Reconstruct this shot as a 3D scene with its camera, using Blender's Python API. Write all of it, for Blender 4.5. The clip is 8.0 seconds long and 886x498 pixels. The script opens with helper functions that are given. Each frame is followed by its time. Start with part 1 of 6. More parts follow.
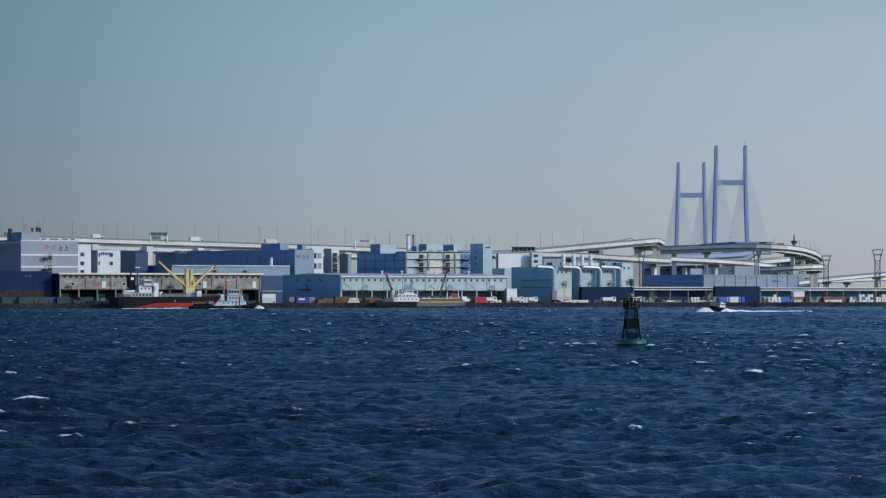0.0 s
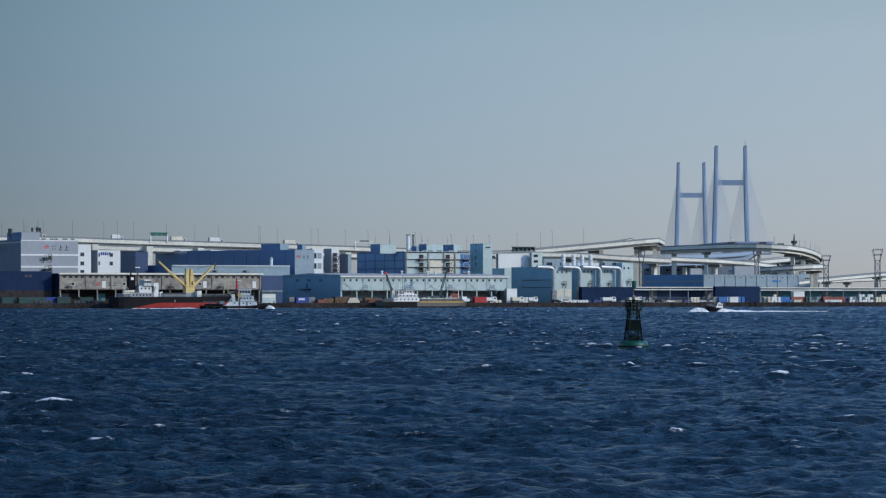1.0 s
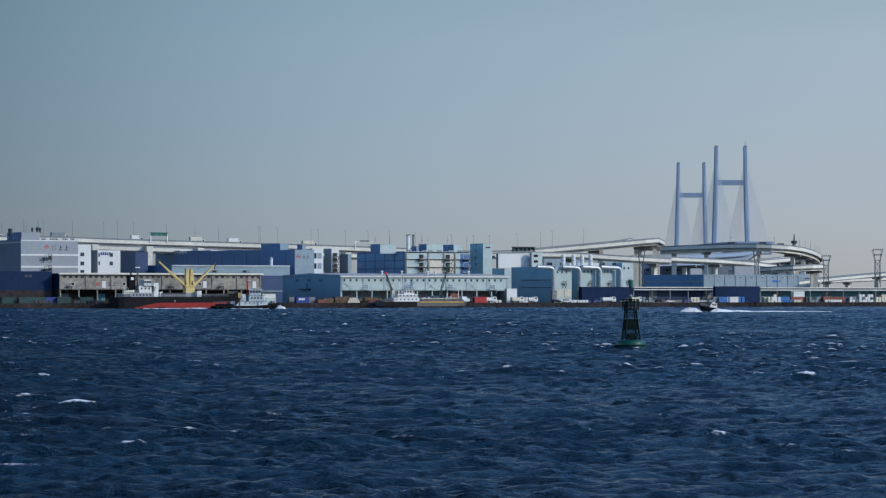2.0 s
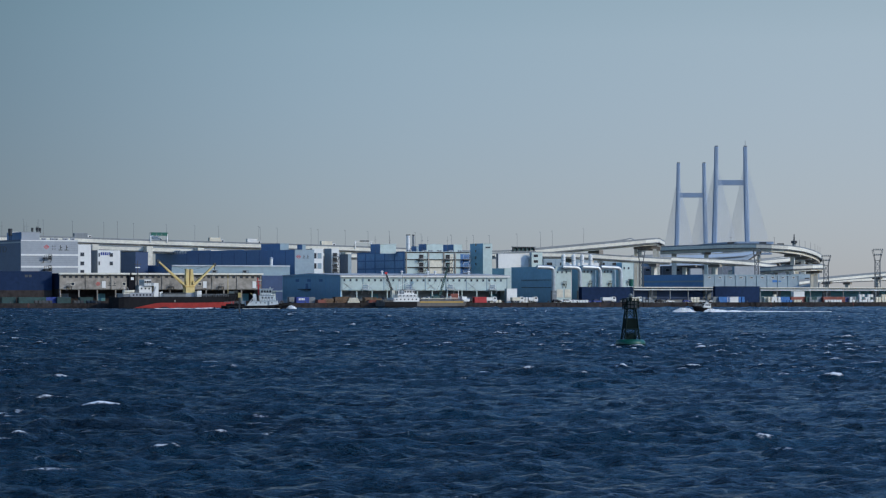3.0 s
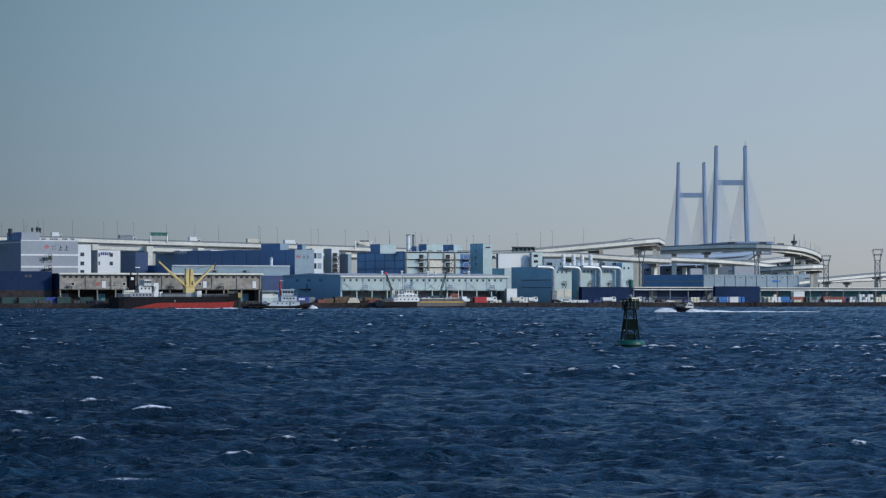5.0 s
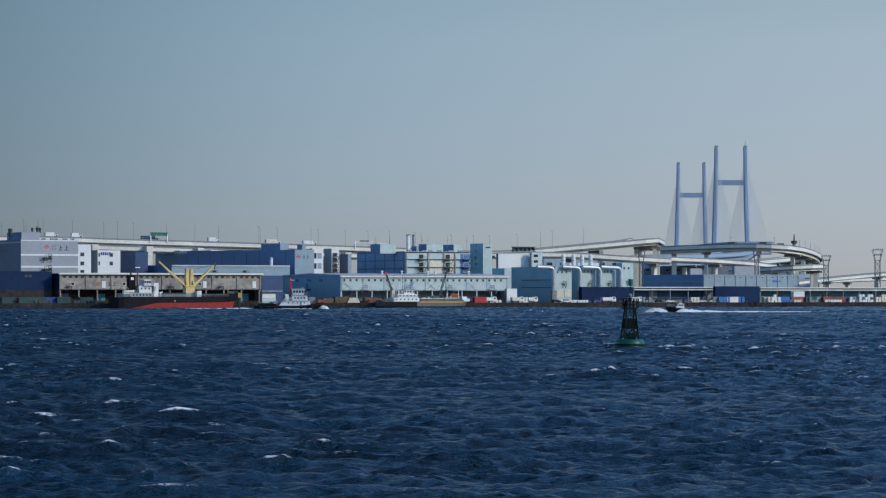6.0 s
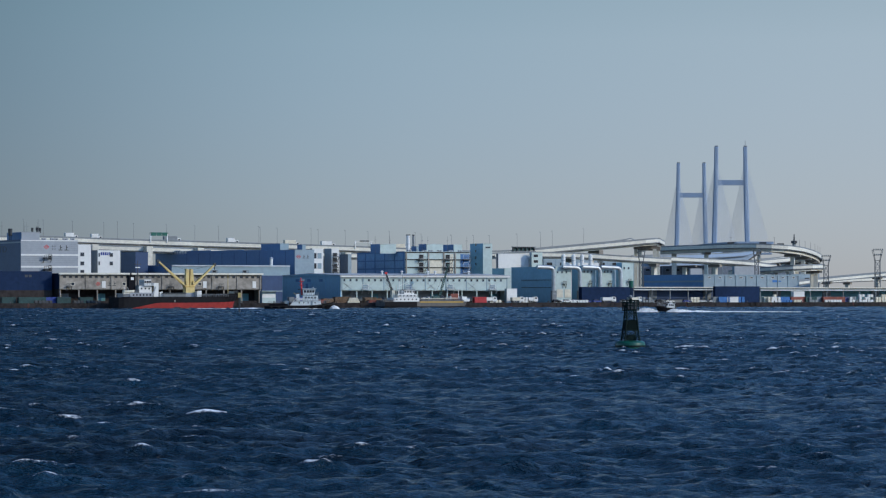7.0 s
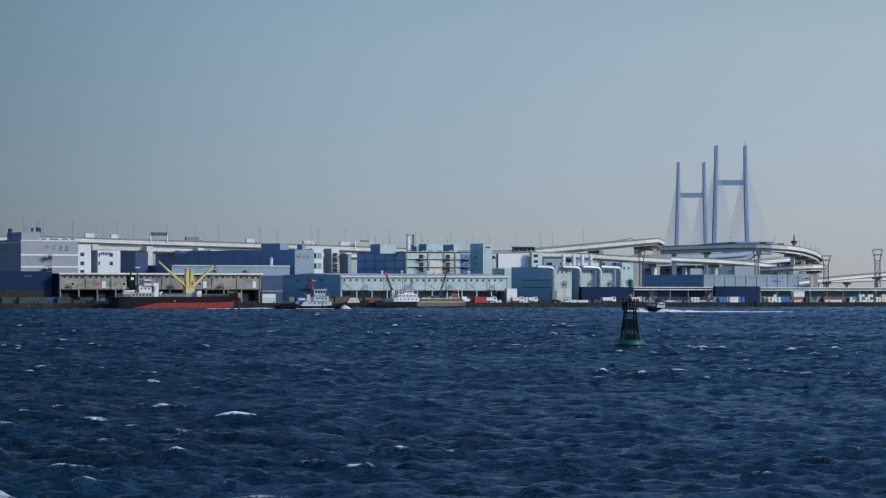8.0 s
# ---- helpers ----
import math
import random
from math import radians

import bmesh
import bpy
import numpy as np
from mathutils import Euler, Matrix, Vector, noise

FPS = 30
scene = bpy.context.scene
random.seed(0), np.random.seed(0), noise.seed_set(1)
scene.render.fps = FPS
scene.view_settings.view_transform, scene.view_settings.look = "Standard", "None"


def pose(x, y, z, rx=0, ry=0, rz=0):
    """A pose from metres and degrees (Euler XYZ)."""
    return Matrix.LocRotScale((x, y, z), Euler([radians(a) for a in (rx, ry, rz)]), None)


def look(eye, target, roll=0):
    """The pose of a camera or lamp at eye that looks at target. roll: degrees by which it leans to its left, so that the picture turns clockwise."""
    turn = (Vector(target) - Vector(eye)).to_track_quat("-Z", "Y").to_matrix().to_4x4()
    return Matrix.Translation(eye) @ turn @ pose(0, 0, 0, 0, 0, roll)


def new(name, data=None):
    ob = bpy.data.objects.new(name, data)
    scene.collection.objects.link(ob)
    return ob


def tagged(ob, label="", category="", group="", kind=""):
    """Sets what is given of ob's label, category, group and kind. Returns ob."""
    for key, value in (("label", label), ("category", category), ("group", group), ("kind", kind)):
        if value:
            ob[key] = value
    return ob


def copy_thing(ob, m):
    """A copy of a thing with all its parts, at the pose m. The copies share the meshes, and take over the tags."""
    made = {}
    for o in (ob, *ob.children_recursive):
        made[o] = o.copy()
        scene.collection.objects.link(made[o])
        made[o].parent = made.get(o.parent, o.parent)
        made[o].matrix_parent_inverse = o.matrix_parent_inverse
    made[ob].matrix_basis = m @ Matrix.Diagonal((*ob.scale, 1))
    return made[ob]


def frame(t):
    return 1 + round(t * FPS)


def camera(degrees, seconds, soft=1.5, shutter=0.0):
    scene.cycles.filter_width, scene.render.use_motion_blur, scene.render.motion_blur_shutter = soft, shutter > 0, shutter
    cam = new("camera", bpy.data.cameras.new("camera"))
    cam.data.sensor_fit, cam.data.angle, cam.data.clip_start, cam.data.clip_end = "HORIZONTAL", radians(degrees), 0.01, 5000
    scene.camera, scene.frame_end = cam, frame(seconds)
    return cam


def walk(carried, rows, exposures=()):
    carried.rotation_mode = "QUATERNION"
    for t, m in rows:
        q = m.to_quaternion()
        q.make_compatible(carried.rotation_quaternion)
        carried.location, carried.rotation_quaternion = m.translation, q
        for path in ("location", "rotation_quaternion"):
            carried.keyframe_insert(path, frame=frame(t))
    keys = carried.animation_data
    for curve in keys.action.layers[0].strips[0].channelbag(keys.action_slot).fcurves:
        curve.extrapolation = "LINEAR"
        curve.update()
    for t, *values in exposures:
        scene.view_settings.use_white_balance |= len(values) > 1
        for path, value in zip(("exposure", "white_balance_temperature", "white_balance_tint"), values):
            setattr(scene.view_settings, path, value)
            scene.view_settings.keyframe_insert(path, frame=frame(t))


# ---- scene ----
# camera: long lens on the far shore, 6 m above the water, standing still
cam = camera(16.0, 8.0, soft=1.2)
EYE, AIM = (0, 0, 6.2), (0, 1000, 20.36)
walk(cam, [(0, look(EYE, AIM)), (8, look(EYE, AIM))])

# daylight: low sun to the side, clear hazy sky
SUN_TO = Vector((0.90, -0.42, 0.44)).normalized()
world = bpy.data.worlds.new("sky")
scene.world = world
world.use_nodes = True
wn = world.node_tree.nodes
sky = wn.new("ShaderNodeTexSky")
sky.sky_type = "NISHITA"
sky.sun_disc = False
sky.sun_elevation = math.asin(SUN_TO.z)
sky.sun_rotation = math.atan2(SUN_TO.x, SUN_TO.y)
sky.air_density, sky.dust_density, sky.ozone_density = 0.5, 0.25, 3.0
wl = world.node_tree.links
# cool sky that brightens evenly towards the sun's side
gen = wn.new("ShaderNodeTexCoord")
across = wn.new("ShaderNodeSeparateXYZ")
wl.new(gen.outputs["Generated"], across.inputs[0])
glow = wn.new("ShaderNodeMapRange")
glow.interpolation_type = "SMOOTHSTEP"
glow.inputs["From Min"].default_value, glow.inputs["From Max"].default_value = -0.25, 0.22
glow.inputs["To Min"].default_value, glow.inputs["To Max"].default_value = 0.0, 2.8
wl.new(across.outputs["X"], glow.inputs["Value"])
haze = wn.new("ShaderNodeVectorMath")
haze.operation = "SCALE"
haze.inputs[0].default_value = (1.03, 0.965, 0.955)
# the haze lies low and thins out upwards
thin = wn.new("ShaderNodeMapRange")
thin.inputs["From Min"].default_value, thin.inputs["From Max"].default_value = 0.08, 0.18
thin.inputs["To Min"].default_value, thin.inputs["To Max"].default_value = 1.0, 0.0
wl.new(across.outputs["Z"], thin.inputs["Value"])
layer = wn.new("ShaderNodeMath")
layer.operation = "MULTIPLY"
wl.new(glow.outputs["Result"], layer.inputs[0])
wl.new(thin.outputs["Result"], layer.inputs[1])
wl.new(layer.outputs[0], haze.inputs["Scale"])
tint = wn.new("ShaderNodeVectorMath")
tint.operation = "MULTIPLY_ADD"
# greyer at the horizon, clear blue above it
grade = wn.new("ShaderNodeMix")
grade.data_type = "RGBA"
grade.inputs["A"].default_value, grade.inputs["B"].default_value = (1.07, 0.955, 0.975, 1), (1.02, 1.03, 0.81, 1)
climb = wn.new("ShaderNodeMapRange")
climb.inputs["From Min"].default_value, climb.inputs["From Max"].default_value = 0.005, 0.095
wl.new(across.outputs["Z"], climb.inputs["Value"])
wl.new(climb.outputs["Result"], grade.inputs["Factor"])
upper = wn.new("ShaderNodeMix")
upper.data_type = "RGBA"
upper.inputs["B"].default_value = (0.83, 1.02, 1.04, 1)
soar = wn.new("ShaderNodeMapRange")
soar.inputs["From Min"].default_value, soar.inputs["From Max"].default_value = 0.1, 0.25
wl.new(across.outputs["Z"], soar.inputs["Value"])
wl.new(soar.outputs["Result"], upper.inputs["Factor"])
wl.new(grade.outputs["Result"], upper.inputs["A"])
wl.new(upper.outputs["Result"], tint.inputs[1])
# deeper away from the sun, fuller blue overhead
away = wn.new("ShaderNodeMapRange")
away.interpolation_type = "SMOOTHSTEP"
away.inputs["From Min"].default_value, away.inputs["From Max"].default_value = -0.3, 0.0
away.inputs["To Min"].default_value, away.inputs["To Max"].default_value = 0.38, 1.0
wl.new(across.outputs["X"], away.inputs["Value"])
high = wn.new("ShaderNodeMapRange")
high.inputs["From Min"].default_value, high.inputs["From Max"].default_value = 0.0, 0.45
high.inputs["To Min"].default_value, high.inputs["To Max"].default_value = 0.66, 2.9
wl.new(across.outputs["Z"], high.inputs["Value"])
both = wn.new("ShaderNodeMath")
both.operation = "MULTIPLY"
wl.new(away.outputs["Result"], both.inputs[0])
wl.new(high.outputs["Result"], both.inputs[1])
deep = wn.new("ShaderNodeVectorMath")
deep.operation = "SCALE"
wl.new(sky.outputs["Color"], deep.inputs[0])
# the upper sky, too, is set fuller on the sun's side, darkening the water's left
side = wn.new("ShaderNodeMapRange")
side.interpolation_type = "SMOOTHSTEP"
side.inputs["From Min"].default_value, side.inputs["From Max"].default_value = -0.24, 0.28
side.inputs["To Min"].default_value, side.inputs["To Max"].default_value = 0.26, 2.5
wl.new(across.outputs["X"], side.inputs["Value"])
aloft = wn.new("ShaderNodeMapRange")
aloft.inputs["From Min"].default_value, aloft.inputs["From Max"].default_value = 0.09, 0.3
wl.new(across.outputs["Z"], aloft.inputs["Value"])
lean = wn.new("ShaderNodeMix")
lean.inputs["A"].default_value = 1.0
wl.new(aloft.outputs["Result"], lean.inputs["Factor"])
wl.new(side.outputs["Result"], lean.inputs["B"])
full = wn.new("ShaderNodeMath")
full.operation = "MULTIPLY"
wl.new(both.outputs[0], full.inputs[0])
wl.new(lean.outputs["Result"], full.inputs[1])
# and it is boosted far round, opposite the sun, as fill for left-facing walls
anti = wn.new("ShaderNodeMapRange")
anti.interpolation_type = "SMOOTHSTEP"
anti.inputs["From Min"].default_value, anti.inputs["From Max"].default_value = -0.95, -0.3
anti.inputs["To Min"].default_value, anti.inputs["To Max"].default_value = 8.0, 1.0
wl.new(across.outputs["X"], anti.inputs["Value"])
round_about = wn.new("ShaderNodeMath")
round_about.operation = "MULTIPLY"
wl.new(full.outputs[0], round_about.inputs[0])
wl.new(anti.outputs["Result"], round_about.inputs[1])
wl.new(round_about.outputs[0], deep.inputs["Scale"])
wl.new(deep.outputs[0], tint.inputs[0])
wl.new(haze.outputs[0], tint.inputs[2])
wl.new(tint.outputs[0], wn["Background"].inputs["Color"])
wn["Background"].inputs["Strength"].default_value = 0.0735
sun_data = bpy.data.lights.new("sun", "SUN")
sun_data.energy, sun_data.angle, sun_data.color = 1.78, radians(0.6), (1.0, 0.88, 0.68)
sun = new("sun", sun_data)
sun.matrix_world = look(SUN_TO * 3000, (0, 0, 0))

LAND = 2.0
PORT = pose(-187, 1330, 0, 0, 0, 25)   # x along the quay edge, y inland


# ---- materials ----
def mat(name, color, rough=0.7, metal=0.0, vary=0.18, grain=0.6, stain=0.05, bump=0.15, spec=0.4):
    m = bpy.data.materials.new(name)
    m.use_nodes = True
    n, l = m.node_tree.nodes, m.node_tree.links
    b = n["Principled BSDF"]
    b.inputs["Roughness"].default_value = rough
    b.inputs["Metallic"].default_value = metal
    b.inputs["Specular IOR Level"].default_value = spec
    geo = n.new("ShaderNodeNewGeometry")
    fine, wide = n.new("ShaderNodeTexNoise"), n.new("ShaderNodeTexNoise")
    fine.inputs["Scale"].default_value, fine.inputs["Detail"].default_value = grain, 5
    wide.inputs["Scale"].default_value, wide.inputs["Detail"].default_value = stain, 3
    for t in (fine, wide):
        l.new(geo.outputs["Position"], t.inputs["Vector"])
    add = n.new("ShaderNodeMath")
    add.operation = "ADD"
    l.new(fine.outputs["Fac"], add.inputs[0])
    l.new(wide.outputs["Fac"], add.inputs[1])
    rng = n.new("ShaderNodeMapRange")
    rng.inputs["From Min"].default_value, rng.inputs["From Max"].default_value = 0.7, 1.3
    rng.inputs["To Min"].default_value, rng.inputs["To Max"].default_value = 1 - vary, 1 + vary
    l.new(add.outputs[0], rng.inputs["Value"])
    mul = n.new("ShaderNodeVectorMath")
    mul.operation = "SCALE"
    mul.inputs[0].default_value = color
    l.new(rng.outputs["Result"], mul.inputs["Scale"])
    l.new(mul.outputs[0], b.inputs["Base Color"])
    if bump:
        bp = n.new("ShaderNodeBump")
        bp.inputs["Strength"].default_value, bp.inputs["Distance"].default_value = bump, 0.05
        l.new(fine.outputs["Fac"], bp.inputs["Height"])
        l.new(bp.outputs["Normal"], b.inputs["Normal"])
    return m


M_CONC = mat("weathered_concrete", (0.275, 0.25, 0.215), 0.85, vary=0.45)
M_BEIGE = mat("pale_concrete", (0.70, 0.67, 0.57), 0.85, vary=0.15)
# serves the stained quay wall and the painted-in shade of shed recesses
M_DARKCONC = mat("dark_stain_and_shade_concrete", (0.032, 0.027, 0.026), 0.9, vary=0.7, spec=0.2)
M_ASPH = mat("asphalt", (0.055, 0.055, 0.055), 0.9, vary=0.3)
M_GREY = mat("grey_cladding", (0.31, 0.335, 0.36), 0.6, vary=0.08)
M_WHITE = mat("white_paint", (0.72, 0.72, 0.69), 0.5, vary=0.06)
M_PALEBLUE = mat("pale_blue_cladding", (0.46, 0.555, 0.53), 0.6, vary=0.1)
M_SLATE = mat("slate_blue_cladding", (0.25, 0.34, 0.385), 0.6, vary=0.1)
M_BLUE = mat("blue_cladding", (0.20, 0.41, 0.56), 0.55, vary=0.1)
M_BRIGHTBLUE = mat("bright_blue_cladding", (0.10, 0.27, 0.50), 0.55, vary=0.12)
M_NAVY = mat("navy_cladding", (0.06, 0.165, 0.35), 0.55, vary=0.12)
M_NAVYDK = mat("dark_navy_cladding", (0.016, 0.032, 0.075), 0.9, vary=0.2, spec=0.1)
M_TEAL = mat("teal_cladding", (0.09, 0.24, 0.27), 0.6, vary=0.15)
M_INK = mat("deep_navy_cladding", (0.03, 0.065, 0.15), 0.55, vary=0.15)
M_ROOF = mat("grey_roofing", (0.40, 0.41, 0.42), 0.8, vary=0.2)
M_DARK = mat("dark_opening", (0.02, 0.022, 0.026), 0.8)
M_GLASS = mat("window_glass", (0.02, 0.03, 0.045), 0.12, vary=0.1, bump=0, spec=0.6)
M_STEEL = mat("galvanised_steel", (0.42, 0.45, 0.47), 0.45, metal=0.4)
M_MAST = mat("weathered_grey_steel", (0.14, 0.15, 0.16), 0.6, metal=0.2)
M_BLUEGLASS = mat("blue_glazing", (0.12, 0.30, 0.52), 0.45, vary=0.2, bump=0)
M_GREYBLUE = mat("grey_blue_cladding", (0.27, 0.345, 0.39), 0.6, vary=0.1)
M_DKSTEEL = mat("dark_steel", (0.06, 0.065, 0.07), 0.6, metal=0.2)
# distance haze over pale towers, put into the paint as blue
M_TOWER = mat("haze_tinted_tower_paint", (0.28, 0.36, 0.47), 0.6, vary=0.05)
M_CABLE = mat("stay_cable", (0.50, 0.54, 0.58), 0.6, vary=0.02, bump=0)
M_RED = mat("red_antifouling_paint", (0.36, 0.032, 0.026), 0.7, vary=0.25)
M_REDP = mat("red_paint", (0.55, 0.04, 0.04), 0.5)
M_HULL = mat("dark_grey_hull_paint", (0.013, 0.013, 0.015), 0.7, vary=0.35, spec=0.15)
M_BLACK = mat("black_hull_paint", (0.009, 0.009, 0.012), 0.75, vary=0.3, spec=0.1)
M_YELLOW = mat("yellow_crane_paint", (0.66, 0.50, 0.20), 0.5, vary=0.15)
M_OCHRE = mat("ochre_stripe_paint", (0.50, 0.32, 0.08), 0.6)
M_HULLGREY = mat("grey_hull_paint", (0.13, 0.122, 0.115), 0.6, vary=0.3)
M_GREEN = mat("green_buoy_paint", (0.006, 0.095, 0.068), 0.4, vary=0.35)
M_GREENDK = mat("dark_green_steel", (0.004, 0.016, 0.015), 0.7, vary=0.3, spec=0.15)
M_GREENJIB = mat("green_jib_paint", (0.05, 0.10, 0.09), 0.6)
M_BROWN = mat("brown_timber", (0.20, 0.13, 0.08), 0.9, vary=0.4)
M_RUBBER = mat("black_rubber", (0.015, 0.015, 0.015), 0.8)
M_SIGN = mat("green_sign_face", (0.01, 0.12, 0.09), 0.5)
M_CBLUE = mat("blue_container_paint", (0.03, 0.16, 0.42), 0.5, vary=0.2)
M_CNAVY = mat("navy_container_paint", (0.02, 0.05, 0.25), 0.5, vary=0.2)
M_CRUST = mat("rust_red_container_paint", (0.24, 0.07, 0.05), 0.6, vary=0.3)
# green darkened: shade over the western quay is put into the paint
M_CGREEN = mat("shade_dark_green_paint", (0.02, 0.065, 0.065), 0.6, vary=0.3)
M_CGREY = mat("grey_container_paint", (0.20, 0.22, 0.23), 0.6, vary=0.2)
M_CRED = mat("red_container_paint", (0.40, 0.03, 0.035), 0.6, vary=0.2)
M_TUG = mat("pale_blue_boat_paint", (0.78, 0.83, 0.82), 0.45, vary=0.12)
M_SLATEDK = mat("dark_slate_and_shade_cladding", (0.11, 0.135, 0.17), 0.7, vary=0.2)
M_CREAM = mat("cream_paint", (0.68, 0.63, 0.50), 0.6)


def water_material(name, drift, foam_from):
    """Clear deep sea water with wind ripples, and foam on the crests that break."""
    m = bpy.data.materials.new(name)
    m.use_nodes = True
    n, l = m.node_tree.nodes, m.node_tree.links
    b = n["Principled BSDF"]
    b.inputs["IOR"].default_value = 1.33
    tc = n.new("ShaderNodeTexCoord")

    def noise(scale, detail, rough, stretch, turn=0.0):
        at = n.new("ShaderNodeMapping")
        at.inputs["Location"].default_value = (drift, drift * 2, 0)
        at.inputs["Rotation"].default_value = (0, 0, radians(turn))
        at.inputs["Scale"].default_value = stretch
        l.new(tc.outputs["Object"], at.inputs["Vector"])
        t = n.new("ShaderNodeTexNoise")
        t.inputs["Scale"].default_value, t.inputs["Detail"].default_value = scale, detail
        t.inputs["Roughness"].default_value = rough
        l.new(at.outputs[0], t.inputs["Vector"])
        return t

    def remap(socket, lo, hi, to_lo, to_hi):
        r = n.new("ShaderNodeMapRange")
        r.inputs["From Min"].default_value, r.inputs["From Max"].default_value = lo, hi
        r.inputs["To Min"].default_value, r.inputs["To Max"].default_value = to_lo, to_hi
        l.new(socket, r.inputs["Value"])
        return r.outputs["Result"]

    # ripples of about a metre, a foot and a hand
    last = None
    for scale, detail, dist, turn in ((0.45, 3, 0.95, -8), (1.5, 5, 0.80, 8), (5.0, 5, 0.28, -12)):
        bp = n.new("ShaderNodeBump")
        bp.inputs["Strength"].default_value, bp.inputs["Distance"].default_value = 1.0, dist
        l.new(noise(scale, detail, 0.6, (0.48, 1.5, 1.0), turn).outputs["Fac"], bp.inputs["Height"])
        if last:
            l.new(last.outputs["Normal"], bp.inputs["Normal"])
        last = bp
    l.new(last.outputs["Normal"], b.inputs["Normal"])
    # gusts roughen the surface in patches, silt clouds it
    gust = noise(0.05, 4, 0.6, (0.5, 1.2, 1.0))
    l.new(remap(gust.outputs["Fac"], 0.35, 0.65, 0.09, 0.2), b.inputs["Roughness"])
    hue = n.new("ShaderNodeMix")
    hue.data_type = "RGBA"
    hue.inputs["A"].default_value = (0.003, 0.016, 0.033, 1)
    hue.inputs["B"].default_value = (0.005, 0.038, 0.075, 1)
    l.new(remap(gust.outputs["Fac"], 0.35, 0.65, 0, 1), hue.inputs["Factor"])
    l.new(hue.outputs["Result"], b.inputs["Base Color"])
    # foam where the crests pinch, torn by noise
    crest = n.new("ShaderNodeAttribute")
    crest.attribute_name = "pinch"
    torn = n.new("ShaderNodeMath")
    torn.operation = "MULTIPLY_ADD"
    torn.inputs[1].default_value = 1.25
    l.new(noise(4.5, 8, 0.85, (0.7, 1.2, 1.0)).outputs["Fac"], torn.inputs[0])
    l.new(crest.outputs["Fac"], torn.inputs[2])
    foam = n.new("ShaderNodeBsdfDiffuse")
    foam.inputs["Color"].default_value = (0.80, 0.83, 0.86, 1)
    ms = n.new("ShaderNodeMixShader")
    l.new(remap(torn.outputs[0], foam_from, foam_from + 0.22, 0, 0.95), ms.inputs[0])
    l.new(b.outputs[0], ms.inputs[1])
    l.new(foam.outputs[0], ms.inputs[2])
    l.new(ms.outputs[0], n["Material Output"].inputs["Surface"])
    return m


def foam_material():
    m = mat("white_foam", (0.90, 0.91, 0.92), 0.9, vary=0.12, grain=1.5, bump=0.4)
    return m


M_SEA_A = water_material("sea_water_swell", 0, 1.33)
M_SEA_B = water_material("sea_water_chop", 17, 1.37)
M_FOAM = foam_material()


# ---- helpers for building ----
def mesh_object(name, bm, material, smooth=False):
    me = bpy.data.meshes.new(name)
    bm.normal_update()
    bm.to_mesh(me)
    bm.free()
    me.materials.append(material)
    if smooth:
        me.polygons.foreach_set("use_smooth", [True] * len(me.polygons))
    return new(name, me)


def part(name, bm, material, parent, label="", smooth=False):
    ob = mesh_object(name, bm, material, smooth)
    ob.parent = parent
    return tagged(ob, label) if label else ob


def thing(name, m, label, category, group="", kind=""):
    ob = new(name)
    ob.matrix_basis = m
    return tagged(ob, label, category, group, kind)


def quay(u, v, z=LAND, turn=0):
    return PORT @ pose(u, v, z, 0, 0, turn)


def bx(bm, x0, y0, z0, x1, y1, z1, m=None):
    v = [bm.verts.new(p) for p in ((x0, y0, z0), (x1, y0, z0), (x1, y1, z0), (x0, y1, z0),
                                   (x0, y0, z1), (x1, y0, z1), (x1, y1, z1), (x0, y1, z1))]
    for f in ((3, 2, 1, 0), (4, 5, 6, 7), (0, 1, 5, 4), (1, 2, 6, 5), (2, 3, 7, 6), (3, 0, 4, 7)):
        bm.faces.new([v[i] for i in f])
    if m is not None:
        bmesh.ops.transform(bm, matrix=m, verts=v)
    return bm


def box(x0, y0, z0, x1, y1, z1):
    return bx(bmesh.new(), x0, y0, z0, x1, y1, z1)


def prism(points, depth):
    """A profile in x and z, drawn out along y by depth."""
    bm = bmesh.new()
    a = [bm.verts.new((x, 0, z)) for x, z in points]
    b = [bm.verts.new((x, depth, z)) for x, z in points]
    bm.faces.new(a)
    bm.faces.new(b[::-1])
    for i in range(len(a)):
        j = (i + 1) % len(a)
        bm.faces.new((a[i], b[i], b[j], a[j]))
    bmesh.ops.recalc_face_normals(bm, faces=bm.faces)
    return bm


def tube(bm, a, b, r0, r1=None, sides=8):
    """A round bar from a to b."""
    a, b = Vector(a), Vector(b)
    d = b - a
    m = Matrix.Translation((a + b) / 2) @ d.to_track_quat("Z", "Y").to_matrix().to_4x4()
    bmesh.ops.create_cone(bm, cap_ends=True, segments=sides, radius1=r0, radius2=r0 if r1 is None else r1, depth=d.length, matrix=m)
    return bm


def pipe(points, r, sides=10):
    bm = bmesh.new()
    for a, b in zip(points, points[1:]):
        tube(bm, a, b, r, r, sides)
    for p in points[1:-1]:
        bmesh.ops.create_uvsphere(bm, u_segments=sides, v_segments=6, radius=r, matrix=Matrix.Translation(p))
    return bm


